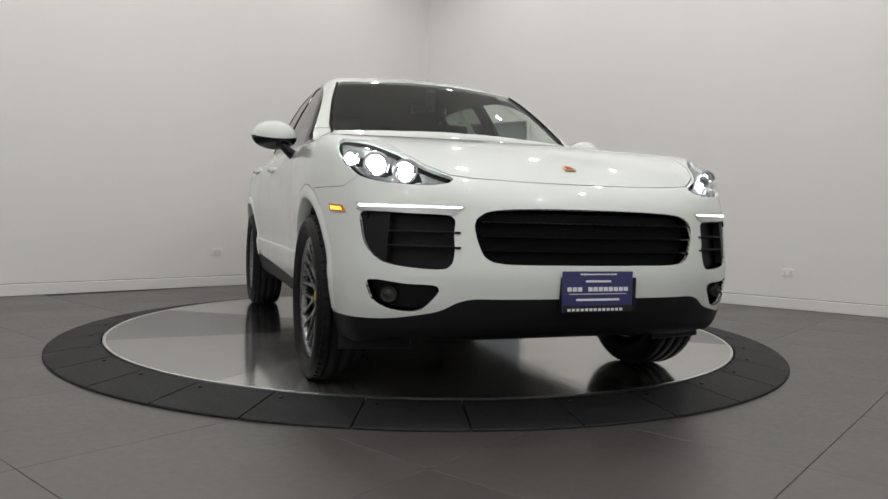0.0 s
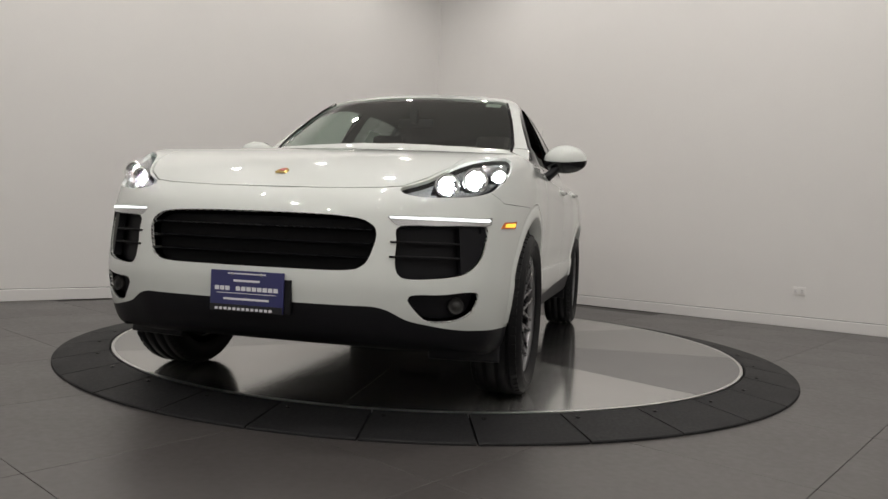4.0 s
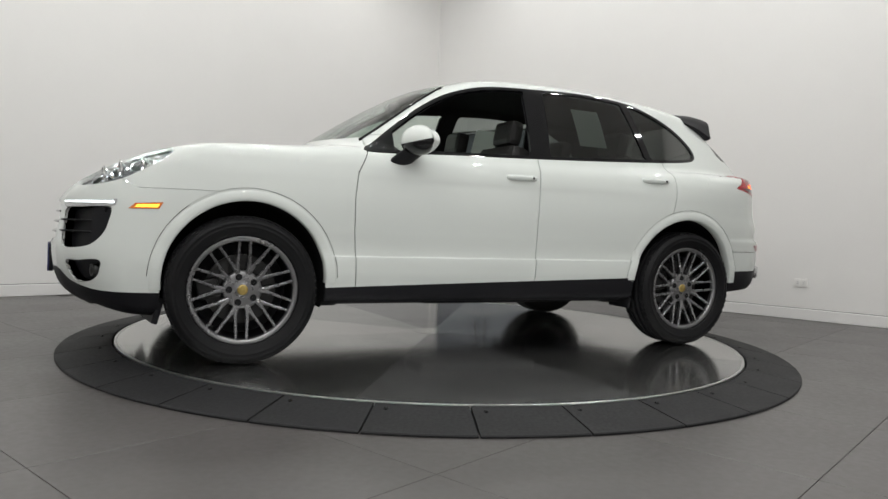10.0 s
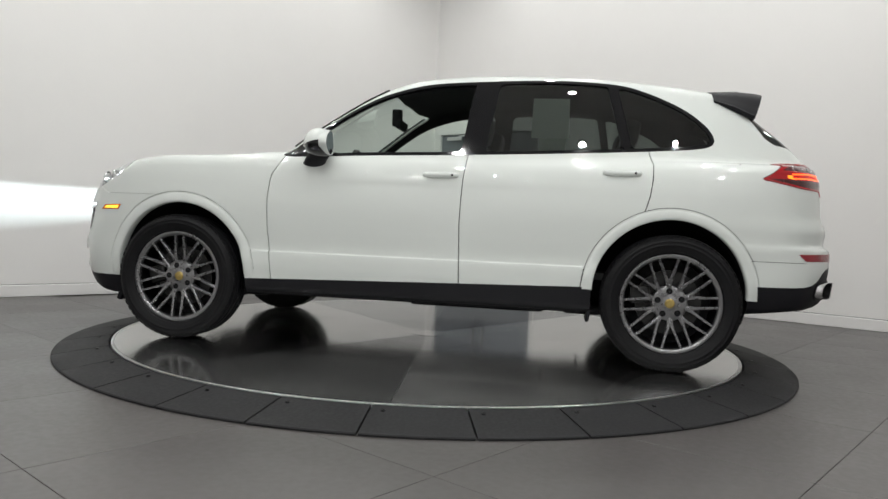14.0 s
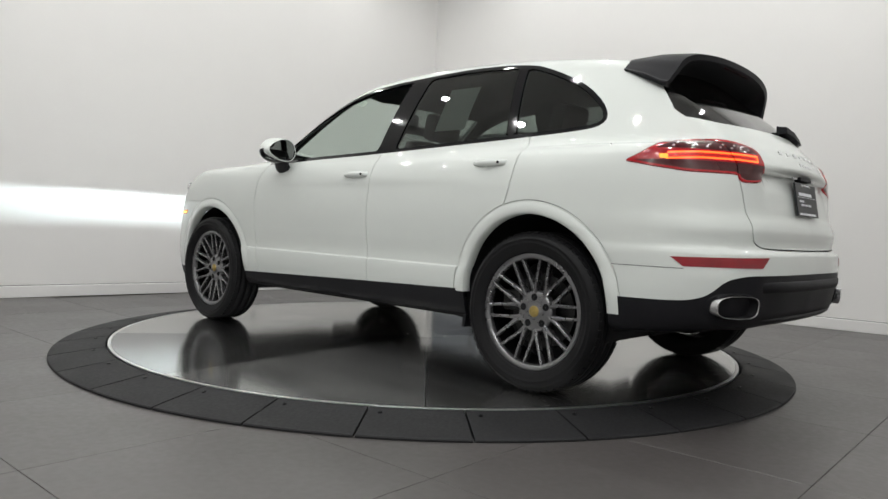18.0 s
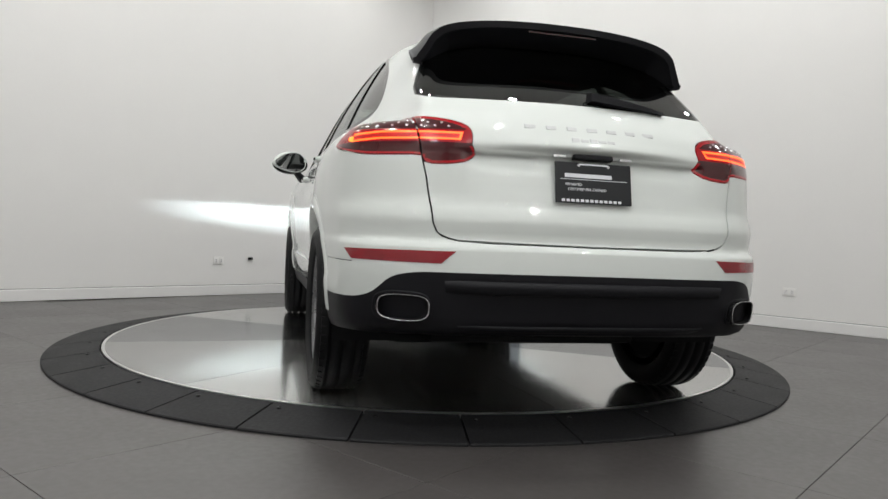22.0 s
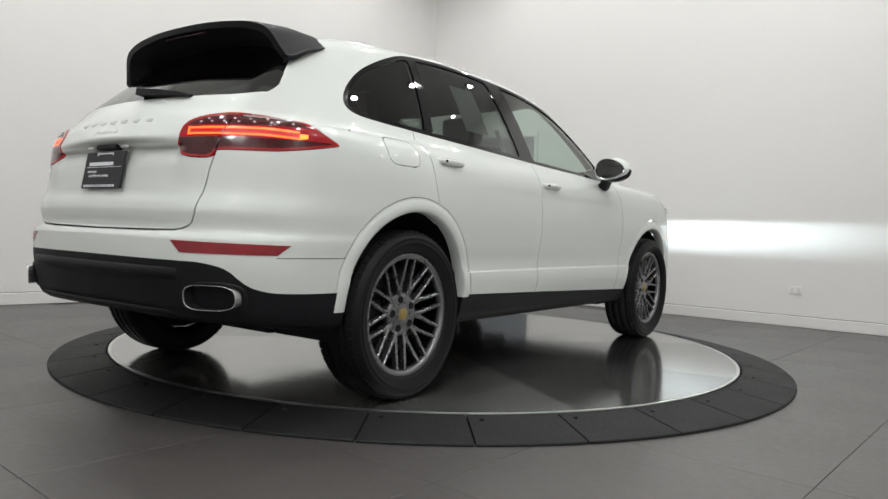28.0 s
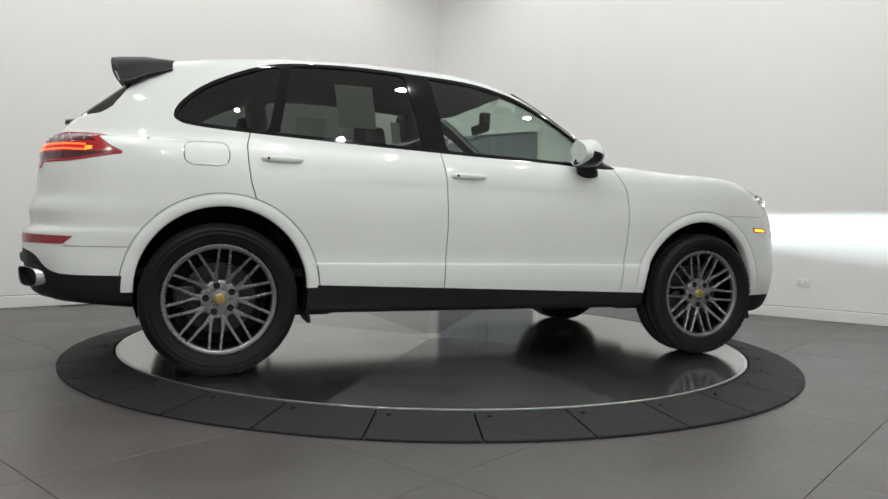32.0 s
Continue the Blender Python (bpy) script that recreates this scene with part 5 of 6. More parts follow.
# ---- mirrors ----
def door_mirror(side):
    bm = bmesh.new()
    bmesh.ops.create_uvsphere(bm, u_segments=32, v_segments=20, radius=1)
    for v in bm.verts:
        x, y, z = v.co
        v.co = Vector((max(x, -0.5) * 0.098, y * 0.126, (z * (0.092 if z > 0 else 0.072))))
        v.co.x *= 1 - 0.25 * max(y, 0)
    me_all = bpy.data.meshes.new("m")
    bm.to_mesh(me_all)
    bm.free()
    root = new("door_mirror")
    root.parent = car
    root.matrix_basis = pose(0.550, 1.005 * side, 1.192)
    root["label"] = "white and black door mirror"

    def half(name, upper, mat):
        b = bmesh.new()
        b.from_mesh(me_all)
        bmesh.ops.bisect_plane(b, geom=b.verts[:] + b.edges[:] + b.faces[:], plane_co=(0, 0, 0.008), plane_no=(0.25, 0, 1), clear_outer=not upper, clear_inner=upper)
        b.transform(Matrix.Diagonal((1, side, 1, 1)))
        if side < 0:
            bmesh.ops.reverse_faces(b, faces=b.faces[:])
        part(name, b, mat, root, smooth=True)
    half("mirror_cap", True, M_PAINT)
    half("mirror_base", False, M_GLOSS)
    bpy.data.meshes.remove(me_all)
    bm = bmesh.new()
    ring = []
    for (x, y, z), w, h in (((0.0, -0.03, -0.035), 0.065, 0.028), ((0.05, -0.075, -0.085), 0.062, 0.035), ((0.075, -0.125, -0.120), 0.07, 0.028)):
        ring.append([bm.verts.new((x + w * math.cos(a), (y + 0.35 * h * math.cos(a)) * side, z + h * math.sin(a))) for a in np.linspace(0, 2 * math.pi, 12, endpoint=False)])
    for a, b in zip(ring, ring[1:]):
        for i in range(12):
            bm.faces.new((a[i], a[(i + 1) % 12], b[(i + 1) % 12], b[i]))
    bm.faces.new(ring[-1])
    bmesh.ops.recalc_face_normals(bm, faces=bm.faces[:])
    part("mirror_arm", bm, M_BLACK, root, smooth=True)
    # white shell edge round the mirror glass
    bm = bmesh.new()
    ring = []
    for x, k in ((-0.012, 1.04), (-0.046, 0.99), (-0.053, 0.955), (-0.052, 0.925), (-0.046, 0.915)):
        row = []
        for a in np.linspace(0, 2 * math.pi, 32, endpoint=False):
            c, d = math.cos(a), math.sin(a)
            row.append(bm.verts.new((x, 0.115 * k * c * (1.0 + 0.06 * c) * side, 0.004 + k * d * (0.080 if d > 0 else 0.062) * (1 - 0.22 * c))))
        ring.append(row)
    for a, b in zip(ring, ring[1:]):
        for i in range(32):
            bm.faces.new((a[i], a[(i + 1) % 32], b[(i + 1) % 32], b[i]))
    bmesh.ops.recalc_face_normals(bm, faces=bm.faces[:])
    bm.transform(pose(-0.009, 0, 0, 0, 0, 6 * side))
    part("mirror_edge", bm, M_PAINT, root, smooth=True)
    v = [(-0.0485, 0.108 * math.cos(a) * (1.0 + 0.06 * math.cos(a)) * side, 0.004 + math.sin(a) * (0.075 if math.sin(a) > 0 else 0.058) * (1 - 0.22 * math.cos(a))) for a in np.linspace(0, 2 * math.pi, 24, endpoint=False)]
    put("mirror_glass", mesh_from("mirror_glass", v, [tuple(range(24))]), M_MIRROR, root, pose(-0.010, 0, 0, 0, -1, 6 * side), "mirror glass")


door_mirror(1)
door_mirror(-1)


# ---- door handles, rear wing, wiper, exhausts ----
def handle(x0, x1, z, side, door):
    n = 14
    bm = bmesh.new()
    ring = []
    xs = [x0 + (x1 - x0) * i / n for i in range(n + 1)]
    ys = skin_ys(xs, [z] * (n + 1))
    for i in range(n + 1):
        s, x = i / n, xs[i]
        y = ys[i] + 0.003 + 0.022 * math.sin(math.pi * s) ** 0.45
        h = 0.0135 + 0.005 * math.sin(math.pi * s)
        ring.append([bm.verts.new((x, (y + dy) * side, z + dz)) for dy, dz in ((0, h * 0.6), (0.004, 0), (0, -h * 0.6), (-0.012, -h), (-0.016, 0), (-0.012, h))])
    for a, b in zip(ring, ring[1:]):
        for i in range(6):
            bm.faces.new((a[i], a[(i + 1) % 6], b[(i + 1) % 6], b[i]))
    bm.faces.new(ring[0])
    bm.faces.new(ring[-1])
    bmesh.ops.recalc_face_normals(bm, faces=bm.faces[:])
    part("door_handle", bm, M_PAINT, door, "white door handle", True)
    bm = bmesh.new()
    bmesh.ops.create_uvsphere(bm, u_segments=10, v_segments=6, radius=0.007)
    bm.transform(pose(x1 + 0.035, (skin_y(x1 + 0.035, z) + 0.0235) * side, z + 0.001))
    part("key_button", bm, M_DARK, door)


for side in (1, -1):
    handle(-0.045, -0.252, 1.043, side, parts["front_door", side])
    handle(-1.052, -1.262, 1.083, side, parts["rear_door", side])


def rear_wing():
    verts, faces = [], []
    # the rear edge runs flat across, turns round at the corners and comes down as end plates
    edge = rounded([(-0.20, 1.637), (0.0, 1.640), (0.20, 1.637), (0.38, 1.624), (0.49, 1.602), (0.545, 1.570), (0.580, 1.515), (0.605, 1.475), (0.612, 1.448), (0.5, 1.3), (-0.2, 1.3)], 4)[4:33]
    edge = [(-y, z) for y, z in edge[:0:-1]] + [tuple(p) for p in edge]
    count = len(edge)
    for y, z in edge:
        s = abs(y) / 0.612
        low = min(1.0, max(0.0, (1.640 - z) / 0.192)) ** 1.3
        xt = -2.012 + 0.06 * s * s + 0.045 * low
        yi, zi = y * (1 - 0.035 - 0.02 * low), z - 0.022 * (1 - low)
        front = -1.66 - 0.02 * s
        zf = 1.652 - 0.035 * (abs(y) / 0.55) ** 2 - 0.068 * low
        verts += [(front, y * (0.985 - 0.025 * min(1.0, 3 * low)), zf), ((front + xt) / 2, y * 0.995, (zf + z) / 2 + 0.010 * (1 - low)), (xt + 0.03, y, z + 0.002 * (1 - low)), (xt, y, z - 0.006), (xt + 0.004, yi, zi - 0.010), (xt + 0.03, yi * 0.985, zi - 0.012), (-1.86 - 0.02 * low, yi * (0.96 + 0.03 * low), (zi - 0.055) * (1 - low) + 1.464 * low), (-1.76 + 0.05 * low, yi * (0.96 + 0.03 * low), (zi - 0.050) * (1 - low) + 1.526 * low)]
    n = 8
    for i in range(count - 1):
        for k in range(n):
            q = (k + 1) % n
            faces.append((i * n + k, (i + 1) * n + k, (i + 1) * n + q, i * n + q))
    faces.append(tuple(range(n)))
    faces.append(tuple((count - 1) * n + k for k in range(n))[::-1])
    ob = put("rear_wing", mesh_from("rear_wing", verts, faces, True), M_BLACK, car, label="large matt black roof spoiler")
    m = ob.modifiers.new("edges", "EDGE_SPLIT")
    m.split_angle = radians(40)
    lamp = bmesh.new()
    bmesh.ops.create_cube(lamp, size=1, matrix=pose(-1.985, 0, 1.600) @ Matrix.Diagonal((0.010, 0.30, 0.005, 1)))
    part("brake_light", lamp, M_TAIL_DARK, ob, "unlit red high brake light")


rear_wing()
bm = bmesh.new()
pts_w = [(-0.03, 1.302), (-0.15, 1.290), (-0.30, 1.276), (-0.365, 1.268)]
ring = []
for (y, z), w, out in zip(pts_w, (0.030, 0.026, 0.016, 0.007), (0.052, 0.046, 0.030, 0.020)):
    x = skin_x(y, z, -1)
    ring.append([bm.verts.new((x - dx, y, z + dz)) for dx, dz in ((0.004, w * 0.8), (out, w * 0.6), (out + 0.004, -w * 0.4), (0.004, -w * 0.6))])
for a, b in zip(ring, ring[1:]):
    for i in range(4):
        bm.faces.new((a[i], a[(i + 1) % 4], b[(i + 1) % 4], b[i]))
bm.faces.new(ring[0])
bm.faces.new(ring[-1])
bmesh.ops.recalc_face_normals(bm, faces=bm.faces[:])
part("rear_wiper", bm, M_BLACK, car, "black rear wiper")


def oval(cx, cy, cz, ry, rz, n=36, power=3.2):
    out = []
    for a in np.linspace(0, 2 * math.pi, n, endpoint=False):
        c, s = math.cos(a), math.sin(a)
        out.append((cx, cy + ry * abs(c) ** (2 / power) * (1 if c > 0 else -1), cz + rz * abs(s) ** (2 / power) * (1 if s > 0 else -1)))
    return out


def exhaust(side):
    cy, cz = 0.698 * side, 0.482
    bm = bmesh.new()
    rings = []
    for dx, k in ((0.12, 1.28), (0.03, 1.22), (0.004, 1.14), (0.006, 1.06), (0.03, 0.97), (0.15, 0.88)):
        pts = oval(0, cy, cz, 0.083 * k, 0.046 * (1 + (k - 1) * 1.5))
        row = []
        for _, y, z in pts:
            x = TAIL_PLAN(np.array(min(abs(y), 0.93))) + TAIL_RAKE(np.array(z)) + dx - 0.012
            row.append(bm.verts.new((float(x), y, z)))
        rings.append(row)
    n = len(rings[0])
    for a, b in zip(rings, rings[1:]):
        for i in range(n):
            bm.faces.new((a[i], a[(i + 1) % n], b[(i + 1) % n], b[i]))
    bm.faces.new(rings[-1])
    bmesh.ops.recalc_face_normals(bm, faces=bm.faces[:])
    tip = part("exhaust_surround", bm, M_BLACK, car, "black exhaust surround", True)
    def pipe(name, steps, mat, label, cap=False):
        bm = bmesh.new()
        rows = []
        for dx, k in steps:
            row = []
            for _, y, z in oval(0, cy, cz, 0.086 * k, 0.047 * k):
                x = TAIL_PLAN(np.array(min(abs(y), 0.93))) + TAIL_RAKE(np.array(cz)) + dx - 0.10 * (z - cz)
                row.append(bm.verts.new((float(x), y, z)))
            rows.append(row)
        for a, b in zip(rows, rows[1:]):
            for i in range(n):
                bm.faces.new((a[i], a[(i + 1) % n], b[(i + 1) % n], b[i]))
        if cap:
            bm.faces.new(rows[-1])
        bmesh.ops.recalc_face_normals(bm, faces=bm.faces[:])
        part(name, bm, mat, tip, label, True)

    pipe("exhaust_tip", ((0.09, 0.90), (0.0, 0.96), (-0.036, 1.0), (-0.040, 0.985), (-0.036, 0.955)), M_SILVER, "bright oval exhaust tip")
    pipe("exhaust_bore", ((-0.0355, 0.955), (-0.01, 0.93), (0.10, 0.86)), M_DARK, "dark inside of the exhaust", True)


exhaust(1)
exhaust(-1)


def diffuser_bar(name, y_far, z0, z1, out, label):
    """A moulding that stands proud of the rear skirt and follows its curve."""
    bm = bmesh.new()
    ring = []
    for y in np.linspace(-y_far, y_far, 23):
        fade = 1 - (abs(y) / y_far) ** 6
        xa, xb = skin_x(y, z0, -1), skin_x(y, z1, -1)
        ring.append([bm.verts.new(p) for p in ((xb + 0.01, y, z1), (xb - out * fade, y, z1 - 0.006), ((xa + xb) / 2 - out * 1.15 * fade, y, (z0 + z1) / 2), (xa - out * fade, y, z0 + 0.006), (xa + 0.01, y, z0))])
    for a, b in zip(ring, ring[1:]):
        for i in range(4):
            bm.faces.new((a[i], a[i + 1], b[i + 1], b[i]))
    bmesh.ops.recalc_face_normals(bm, faces=bm.faces[:])
    part(name, bm, M_BLACK, car, label, True)


diffuser_bar("diffuser_lip", 0.56, 0.535, 0.588, 0.020, "black moulding across the rear skirt")
diffuser_bar("diffuser_ledge", 0.50, 0.392, 0.425, 0.014, "black lower ledge of the rear skirt")


# ---- plates, badges ----
def text_mesh(words, size):
    cu = bpy.data.curves.new("words", "FONT")
    cu.body, cu.size, cu.align_x, cu.align_y, cu.extrude = words, size, "CENTER", "CENTER", 0.0006
    ob = bpy.data.objects.new("words", cu)
    scene.collection.objects.link(ob)
    bpy.context.view_layer.update()
    me = bpy.data.meshes.new_from_object(ob.evaluated_get(bpy.context.evaluated_depsgraph_get()))
    bpy.data.objects.remove(ob)
    bpy.data.curves.remove(cu)
    me.materials.clear()
    return me


def flat_bar(w, h, at, mat, parent, name="print_bar"):
    part(name, box(w, h, 0.0012, at), mat, parent)


def plate(name, m, color, rows, label):
    root = part(name, box(0.308, 0.156, 0.008, (0, 0, 0), 0.003), color, car, label)
    root.matrix_basis = m
    for w, h, x, y in rows:
        flat_bar(w, h, (x, y, 0.0046), M_PRINT, root)
    for x in (-0.06, 0.06):
        v, f = lathe([(0.001, 0.002), (0.006, 0.0015), (0.0065, 0.0)], 10, "Z")
        put("screw", mesh_from("screw", v, [q[::-1] for q in f]), M_SILVER, root, pose(x, 0.066, 0.004))
    return root


FRONT_M = pose(2.373, 0, 0.492, 90, 0, 90)
word_row = [(0.018, 0.016, -0.125 + 0.0225 * i, 0.010) for i in range(12) if i != 3]
foot_row = [(0.013, 0.010, -0.125 + 0.019 * i, -0.068) for i in range(13)]
front_plate = plate("front_plate", FRONT_M, M_BLUE, [(0.16, 0.005, 0, 0.067), (0.11, 0.008, 0, 0.040), (0.25, 0.0025, 0, -0.008), (0.19, 0.008, 0, -0.030)] + word_row + foot_row, "dark blue dealer plate with rows of white print")
part("foot_band", box(0.304, 0.026, 0.001, (0, -0.0645, 0.0043)), M_PLATE, front_plate)
part("plate_bracket", box(0.33, 0.13, 0.02, (0.012, -0.012, -0.015), 0.004), M_BLACK, front_plate)
gate_tilt = math.degrees(math.atan2(skin_x(0.0, 0.97, -1) - skin_x(0.0, 0.885, -1), 0.085))
REAR_M = pose(skin_x(0.0, 0.93, -1) - 0.009, 0, 0.959, 90 - gate_tilt, 0, -90)
rear_plate = plate("rear_plate", REAR_M, M_PLATE, [(0.12, 0.005, 0, 0.070), (0.19, 0.015, -0.022, 0.026), (0.27, 0.002, 0, 0.012)] + foot_row, "black dealer plate with white print")
for words, size, x, y in (("APPROVED", 0.014, -0.083, -0.008), ("CERTIFIED PRE-OWNED", 0.0145, -0.028, -0.026)):
    put("print_words", text_mesh(words, size), M_PRINT, rear_plate, pose(x, y, 0.0046))
part("plate_recess_light", box(0.16, 0.02, 0.03, (0, 0.098, -0.004), 0.006), M_BLACK, rear_plate)
for y in (-0.135, 0.135):
    part("plate_lamp", box(0.05, 0.012, 0.01, (y, 0.098, 0.0), 0.003), M_SILVER, rear_plate)

for i in range(7):
    y = 0.243 - 0.081 * i
    z = 1.160
    x = skin_x(y, z, -1)
    part("badge_block", box(0.006, 0.040 if i % 3 else 0.044, 0.017, (x + 0.0005, y, z), 0.002, (0, 26, 0)), M_BADGE, car)
for i in range(5):
    y = 0.075 - 0.036 * i
    x = skin_x(y, 1.116, -1)
    part("script_block", box(0.004, 0.031, 0.012 + 0.008 * (i in (0, 2)), (x + 0.0005, y, 1.116), 0.0015, (0, 26, 0)), M_BADGE, car)
ex = 2.115
ez = skin_z(ex, 0.0)
sh = [(0.0, 0.034), (0.020, 0.032), (0.027, 0.026), (0.026, 0.0), (0.018, -0.022), (0.0, -0.036), (-0.018, -0.022), (-0.026, 0.0), (-0.027, 0.026), (-0.020, 0.032)]
bm = bmesh.new()
lo = [bm.verts.new((0.9 * b, a, 0.0)) for a, b in sh]
hi = [bm.verts.new((0.8 * b, 0.9 * a, 0.005)) for a, b in sh]
bm.faces.new(hi)
for i in range(len(sh)):
    bm.faces.new((lo[i], lo[(i + 1) % len(sh)], hi[(i + 1) % len(sh)], hi[i]))
bmesh.ops.recalc_face_normals(bm, faces=bm.faces[:])
crest = part("bonnet_badge", bm, M_GOLD, car, "small gold shield badge")
crest.matrix_basis = pose(ex, 0, ez, 0, 22, 0)
part("badge_field", box(0.03, 0.026, 0.002, (0.0, 0.0, 0.0055)), M_BADGE_RED, crest)

# ---- cabin ----
def seat(x, y, bench=False):
    root = new("seat")
    root.parent = car
    root.matrix_basis = pose(x, y, 0)
    w = 0.50 if not bench else 1.25
    part("seat_cushion", box(0.52, w, 0.16, (0.04, 0, 0.66), 0.05), M_LEATHER, root)
    part("backrest", box(0.15, w, 0.62, (-0.29, 0, 0.97), 0.06, (0, -14, 0)), M_LEATHER, root)
    for hy in ((0,) if not bench else (-0.36, 0.36)):
        part("headrest", box(0.10, 0.25, 0.17, (-0.385, hy, 1.365), 0.04, (0, -10, 0)), M_LEATHER, root)


seat(0.05, 0.40)
seat(0.05, -0.40)
seat(-0.85, 0.0, True)
part("dashboard", box(0.50, 1.42, 0.26, (0.78, 0, 1.035), 0.06, (0, 8, 0)), M_CABIN, car, "dark dashboard")
part("cabin_floor", box(3.0, 1.5, 0.04, (-0.7, 0, 0.50)), M_CABIN, car)
part("parcel_shelf", box(0.75, 1.35, 0.03, (-1.75, 0, 1.02)), M_CABIN, car)
part("bulkhead", box(0.06, 1.5, 0.62, (0.98, 0, 0.80)), M_CABIN, car)
bm = bmesh.new()
seg_a, seg_b = 36, 10
grid = [[bm.verts.new(((0.016 * math.cos(b)), (0.185 + 0.016 * math.sin(b)) * math.cos(a), (0.185 + 0.016 * math.sin(b)) * math.sin(a))) for b in np.linspace(0, 2 * math.pi, seg_b, endpoint=False)] for a in np.linspace(0, 2 * math.pi, seg_a, endpoint=False)]
for i in range(seg_a):
    for j in range(seg_b):
        bm.faces.new((grid[i][j], grid[(i + 1) % seg_a][j], grid[(i + 1) % seg_a][(j + 1) % seg_b], grid[i][(j + 1) % seg_b]))
bm.transform(pose(0.43, 0.40, 1.045, 0, 24, 0))
bmesh.ops.recalc_face_normals(bm, faces=bm.faces[:])
wheel_rim = part("steering_wheel", bm, M_LEATHER, car, "black leather steering wheel", True)
part("wheel_hub", box(0.05, 0.34, 0.10, (0.45, 0.40, 1.05), 0.02, (0, 24, 0)), M_CABIN, wheel_rim)
mirror_in = part("cabin_mirror", box(0.035, 0.24, 0.065, (0.30, 0, 1.445), 0.015, (0, -12, 0)), M_DARK, car, "black rear-view mirror")
part("mirror_stem", box(0.07, 0.05, 0.12, (0.335, 0, 1.50), 0.015), M_DARK, mirror_in)
# paper sheets stuck inside the rear side windows
for (x0, x1, z0, z1), side, nm in (((-0.848, -0.640, 1.283, 1.532), -1, "price_sheet"), ((-0.56, -0.51, 1.21, 1.33), -1, "window_sticker"), ((-0.858, -0.645, 1.283, 1.532), 1, "price_sheet")):
    verts = []
    for z in np.linspace(z0, z1, 6):
        for x in (x0, x1):
            verts.append((x, (skin_y(x, z) - 0.014) * side, z))
    faces = [(2 * i, 2 * i + 1, 2 * i + 3, 2 * i + 2) for i in range(5)]
    put(nm, mesh_from(nm, verts, faces), M_PAPER, car, label="white paper sheet behind the rear window")
verts = []
for z in (1.545, 1.575):
    for y in (0.47, 0.56):
        verts.append((skin_x(y, z, 1) - 0.012, y, z))
put("toll_tag", mesh_from("toll_tag", verts, [(0, 1, 3, 2)]), M_PAPER, car)

# ---- grey double door in the wall by the corner ----
def double_door():
    yaw = math.degrees(math.atan2(RIGHT_DIR.y, RIGHT_DIR.x))
    at = CORNER + RIGHT_DIR * DOOR_A - RIGHT_IN * 0.03
    root = empty("door_1", pose(at.x, at.y, 0, 0, 0, yaw), "grey steel double door with upright pull handles, closed", "door", kind="structure")
    w = DOOR_B - DOOR_A
    sgn = 1 if (Matrix.Rotation(radians(yaw), 3, "Z") @ Vector((0, 1, 0))).dot(RIGHT_IN) > 0 else -1
    for name, sx, sz, x, z in (("frame_head", w, 0.05, w / 2, DOOR_H - 0.025), ("frame_jamb", 0.05, DOOR_H - 0.05, 0.025, (DOOR_H - 0.05) / 2), ("frame_jamb", 0.05, DOOR_H - 0.05, w - 0.025, (DOOR_H - 0.05) / 2)):
        part(name, box(sx, 0.10, sz, (x, 0, z), 0.004), M_BASE, root, "white painted door frame")
    leaf_w = (w - 0.11) / 2
    for k in (0, 1):
        x = 0.053 + leaf_w / 2 + k * (leaf_w + 0.004)
        leaf = part("door_leaf", box(leaf_w, 0.045, DOOR_H - 0.065, (x, -0.01 * sgn, (DOOR_H - 0.065) / 2 + 0.008), 0.003), M_DOOR, root)
        px = x + (leaf_w / 2 - 0.07) * (1 if k == 0 else -1)
        v, f = lathe([(0.001, 0.55), (0.013, 0.55), (0.013, 1.25), (0.001, 1.25)], 14, "Z")
        put("pull_handle", mesh_from("pull_handle", v, [q[::-1] for q in f], True), M_SILVER, leaf, pose(px, 0.062 * sgn, 0), "upright steel pull handle")
        for z in (0.62, 1.18):
            part("handle_mount", box(0.016, 0.05, 0.016, (px, 0.036 * sgn, z), 0.003), M_SILVER, leaf)
    closer = part("door_closer", box(0.24, 0.06, 0.05, (0.30, 0.045 * sgn, DOOR_H - 0.11), 0.006), M_SILVER, root)
    part("closer_arm", box(0.26, 0.012, 0.02, (0.48, 0.045 * sgn, DOOR_H - 0.075), 0.003), M_SILVER, root)
    return root


double_door()


# ---- wall sockets ----
def socket(start, way, inward, d, z, group):
    p = start + way * d + inward * 0.002
    yaw = math.degrees(math.atan2(way.y, way.x))
    root = empty("wall_socket", pose(p.x, p.y, z, 0, 0, yaw), "white double wall socket on the white wall", "socket", group)
    sgn = 1 if (Matrix.Rotation(radians(yaw), 3, "Z") @ Vector((0, 1, 0))).dot(inward) > 0 else -1
    part("cover_plate", box(0.118, 0.008, 0.078, (0, 0.004 * sgn, 0), 0.003), M_SOCKET, root)
    for x in (-0.028, 0.028):
        face = part("outlet", box(0.036, 0.006, 0.048, (x, 0.0095 * sgn, 0), 0.003), M_BASE, root)
        for zz in (-0.010, 0.010):
            part("slot", box(0.008, 0.003, 0.003, (x, 0.0125 * sgn, zz)), M_DARK, face)


def along(start, way, x):
    return (x - start.x) / way.x


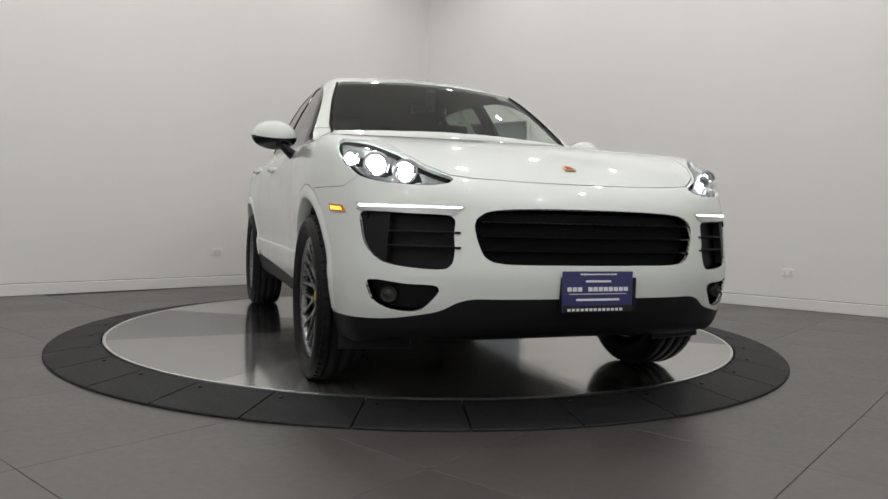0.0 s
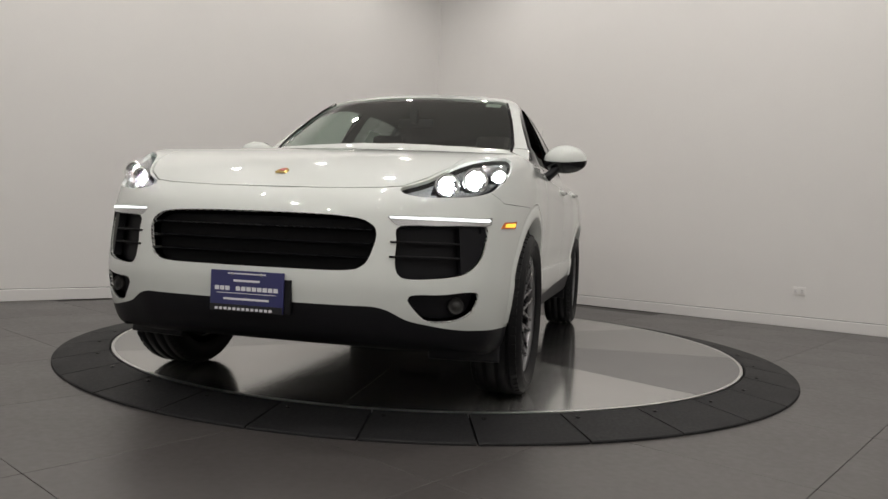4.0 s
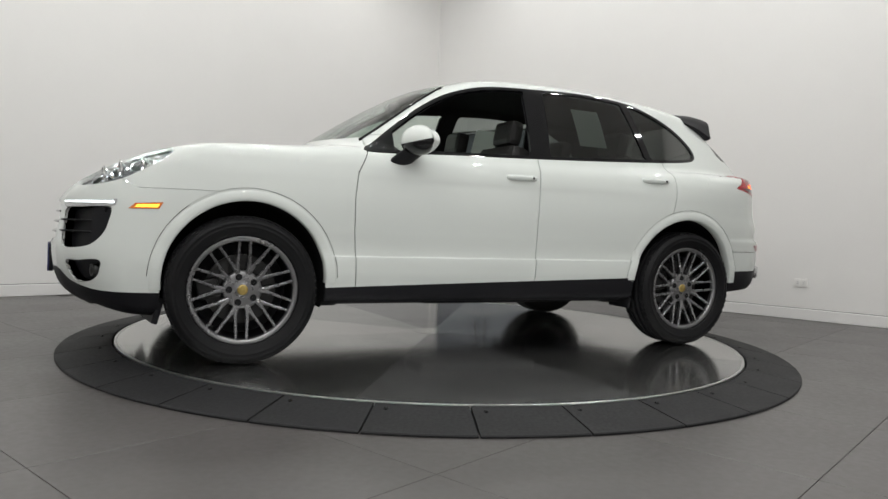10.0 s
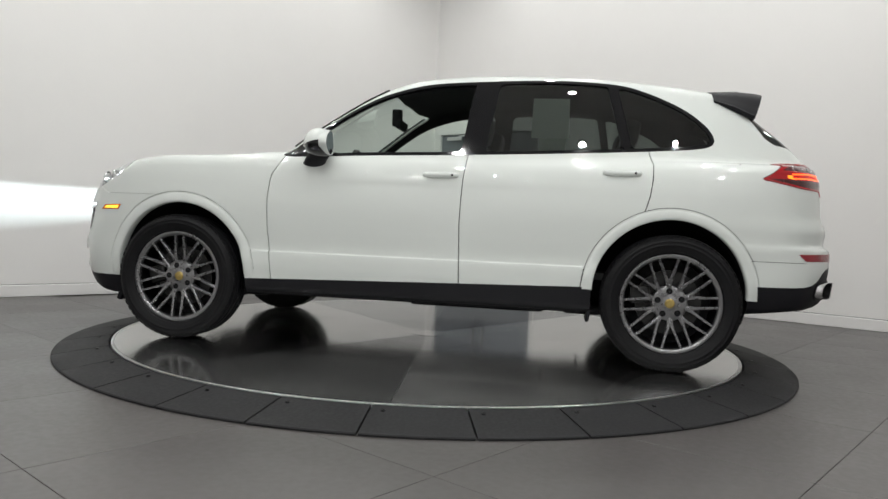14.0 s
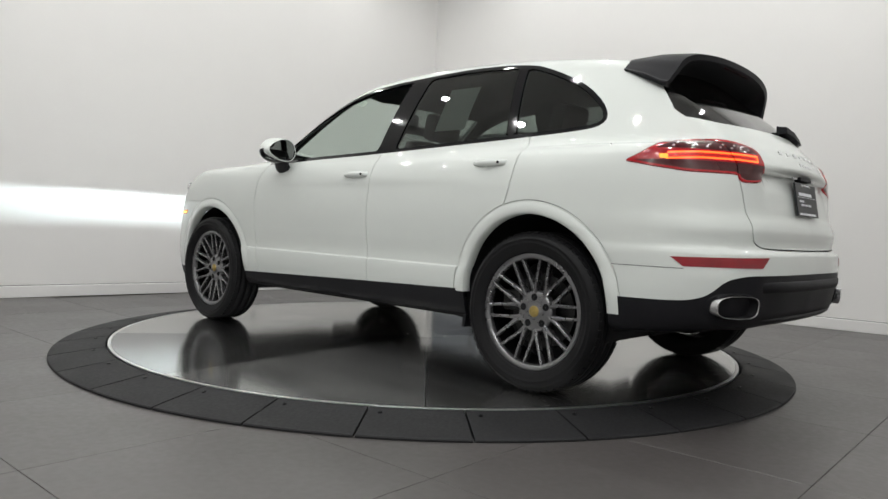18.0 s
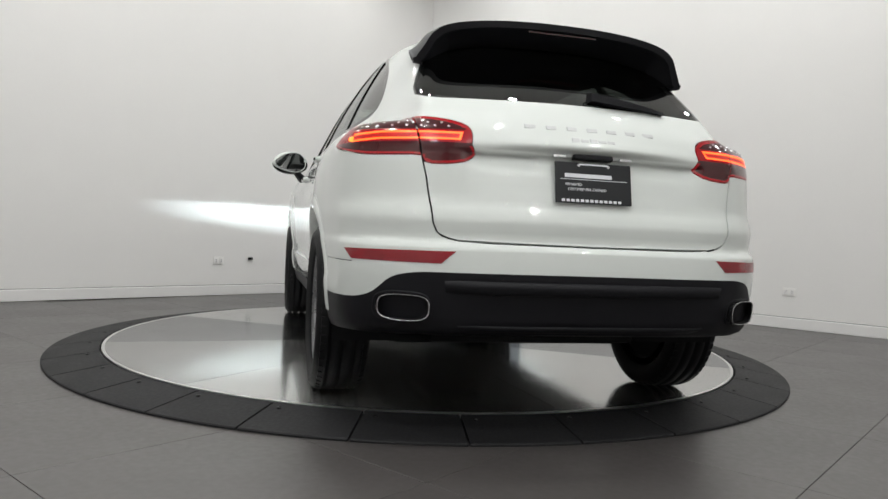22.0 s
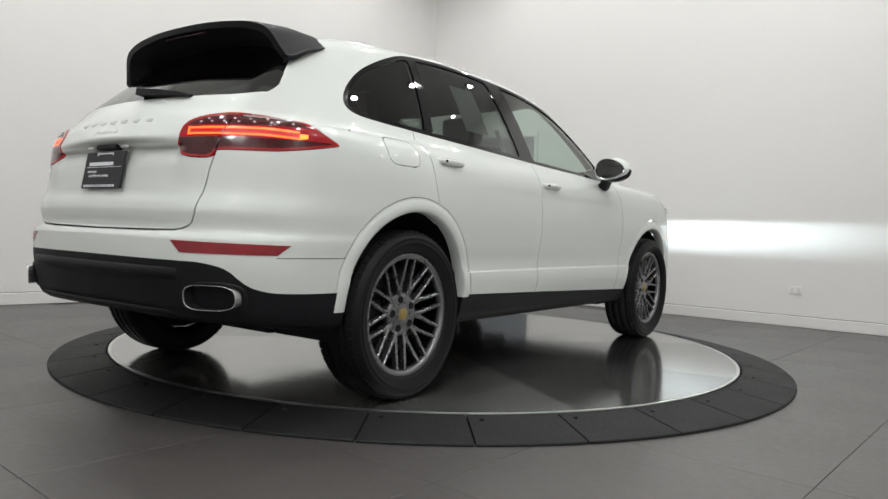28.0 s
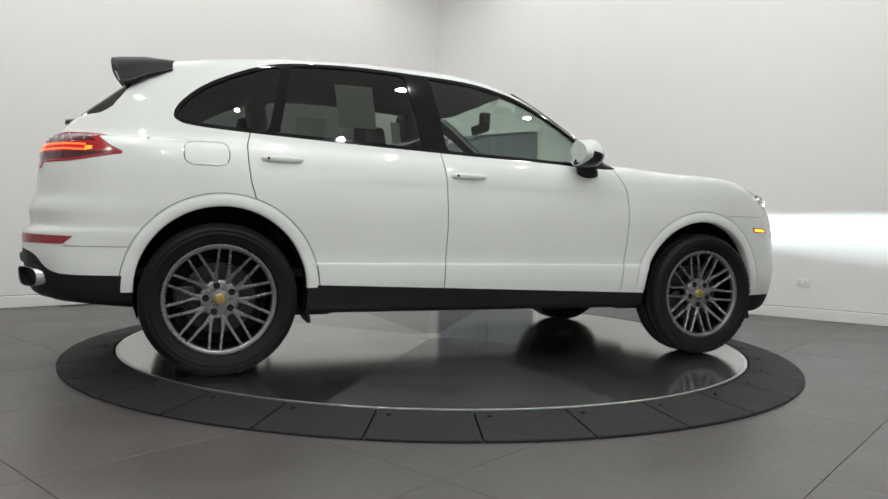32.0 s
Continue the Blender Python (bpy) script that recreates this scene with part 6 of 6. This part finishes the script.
socket(CORNER, LEFT_DIR, LEFT_IN, along(CORNER, LEFT_DIR, -2.236), 0.375, "wall sockets")
socket(CORNER, RIGHT_DIR, RIGHT_IN, along(CORNER, RIGHT_DIR, 3.566), 0.358, "wall sockets")
p = CORNER + LEFT_DIR * along(CORNER, LEFT_DIR, -1.96) + LEFT_IN * 0.002
jack = part("wall_jack", box(0.045, 0.03, 0.026, (0, 0, 0), 0.004), M_BLACK, None)
jack.matrix_basis = pose(p.x + LEFT_IN.x * 0.015, p.y + LEFT_IN.y * 0.015, 0.40, 0, 0, math.degrees(math.atan2(LEFT_DIR.y, LEFT_DIR.x)))
tagged(jack, "small black cable box on the white wall", "cable box")

# ---- floor tiles ----
TILE = 0.898
ang = math.atan2(0.743, 0.669)
U, W = Vector((math.cos(ang), math.sin(ang), 0)), Vector((-math.sin(ang), math.cos(ang), 0))
g = 0.0013
bm = bmesh.new()
bmesh.ops.create_cube(bm, size=1, matrix=Matrix.Diagonal((TILE - 2 * g, TILE - 2 * g, 0.012, 1)))
top = [e for e in bm.edges if all(v.co.z > 0 for v in e.verts)]
bmesh.ops.bevel(bm, geom=top, offset=0.0008, segments=1, affect="EDGES")
tile_me = bpy.data.meshes.new("floor_tile")
bm.to_mesh(tile_me)
bm.free()
tile_me.materials.append(M_TILE)
for i in range(-9, 10):
    for j in range(-9, 10):
        c = U * (-1.084 + TILE * (i + 0.5)) + W * (-2.727 + TILE * (j + 0.5))
        if c.y > 4.9 - abs(c.x) * 0.8 or c.y < -8.2 or abs(c.x) > 7.5 or (c - Vector((0, 0, 0))).length < 1.2:
            continue
        put("floor_tile", tile_me, None, floor_ob, pose(c.x, c.y, -0.006, 0, 0, math.degrees(ang)))


# ---- what moves: the disc, and the car on it ----
def car_pose(a):
    r = radians(a)
    c, s = math.cos(r), math.sin(r)
    return pose(-0.027 * c + 0.084 * s, -0.027 * s - 0.084 * c, DISC_TOP - 0.004, 0, 0, a)


def motions():
    walk(car, [(t, car_pose(a)) for t, a in HEADINGS])
    walk(disc, [(t, pose(0, 0, 0, 0, 0, a)) for t, a in HEADINGS])


motions()
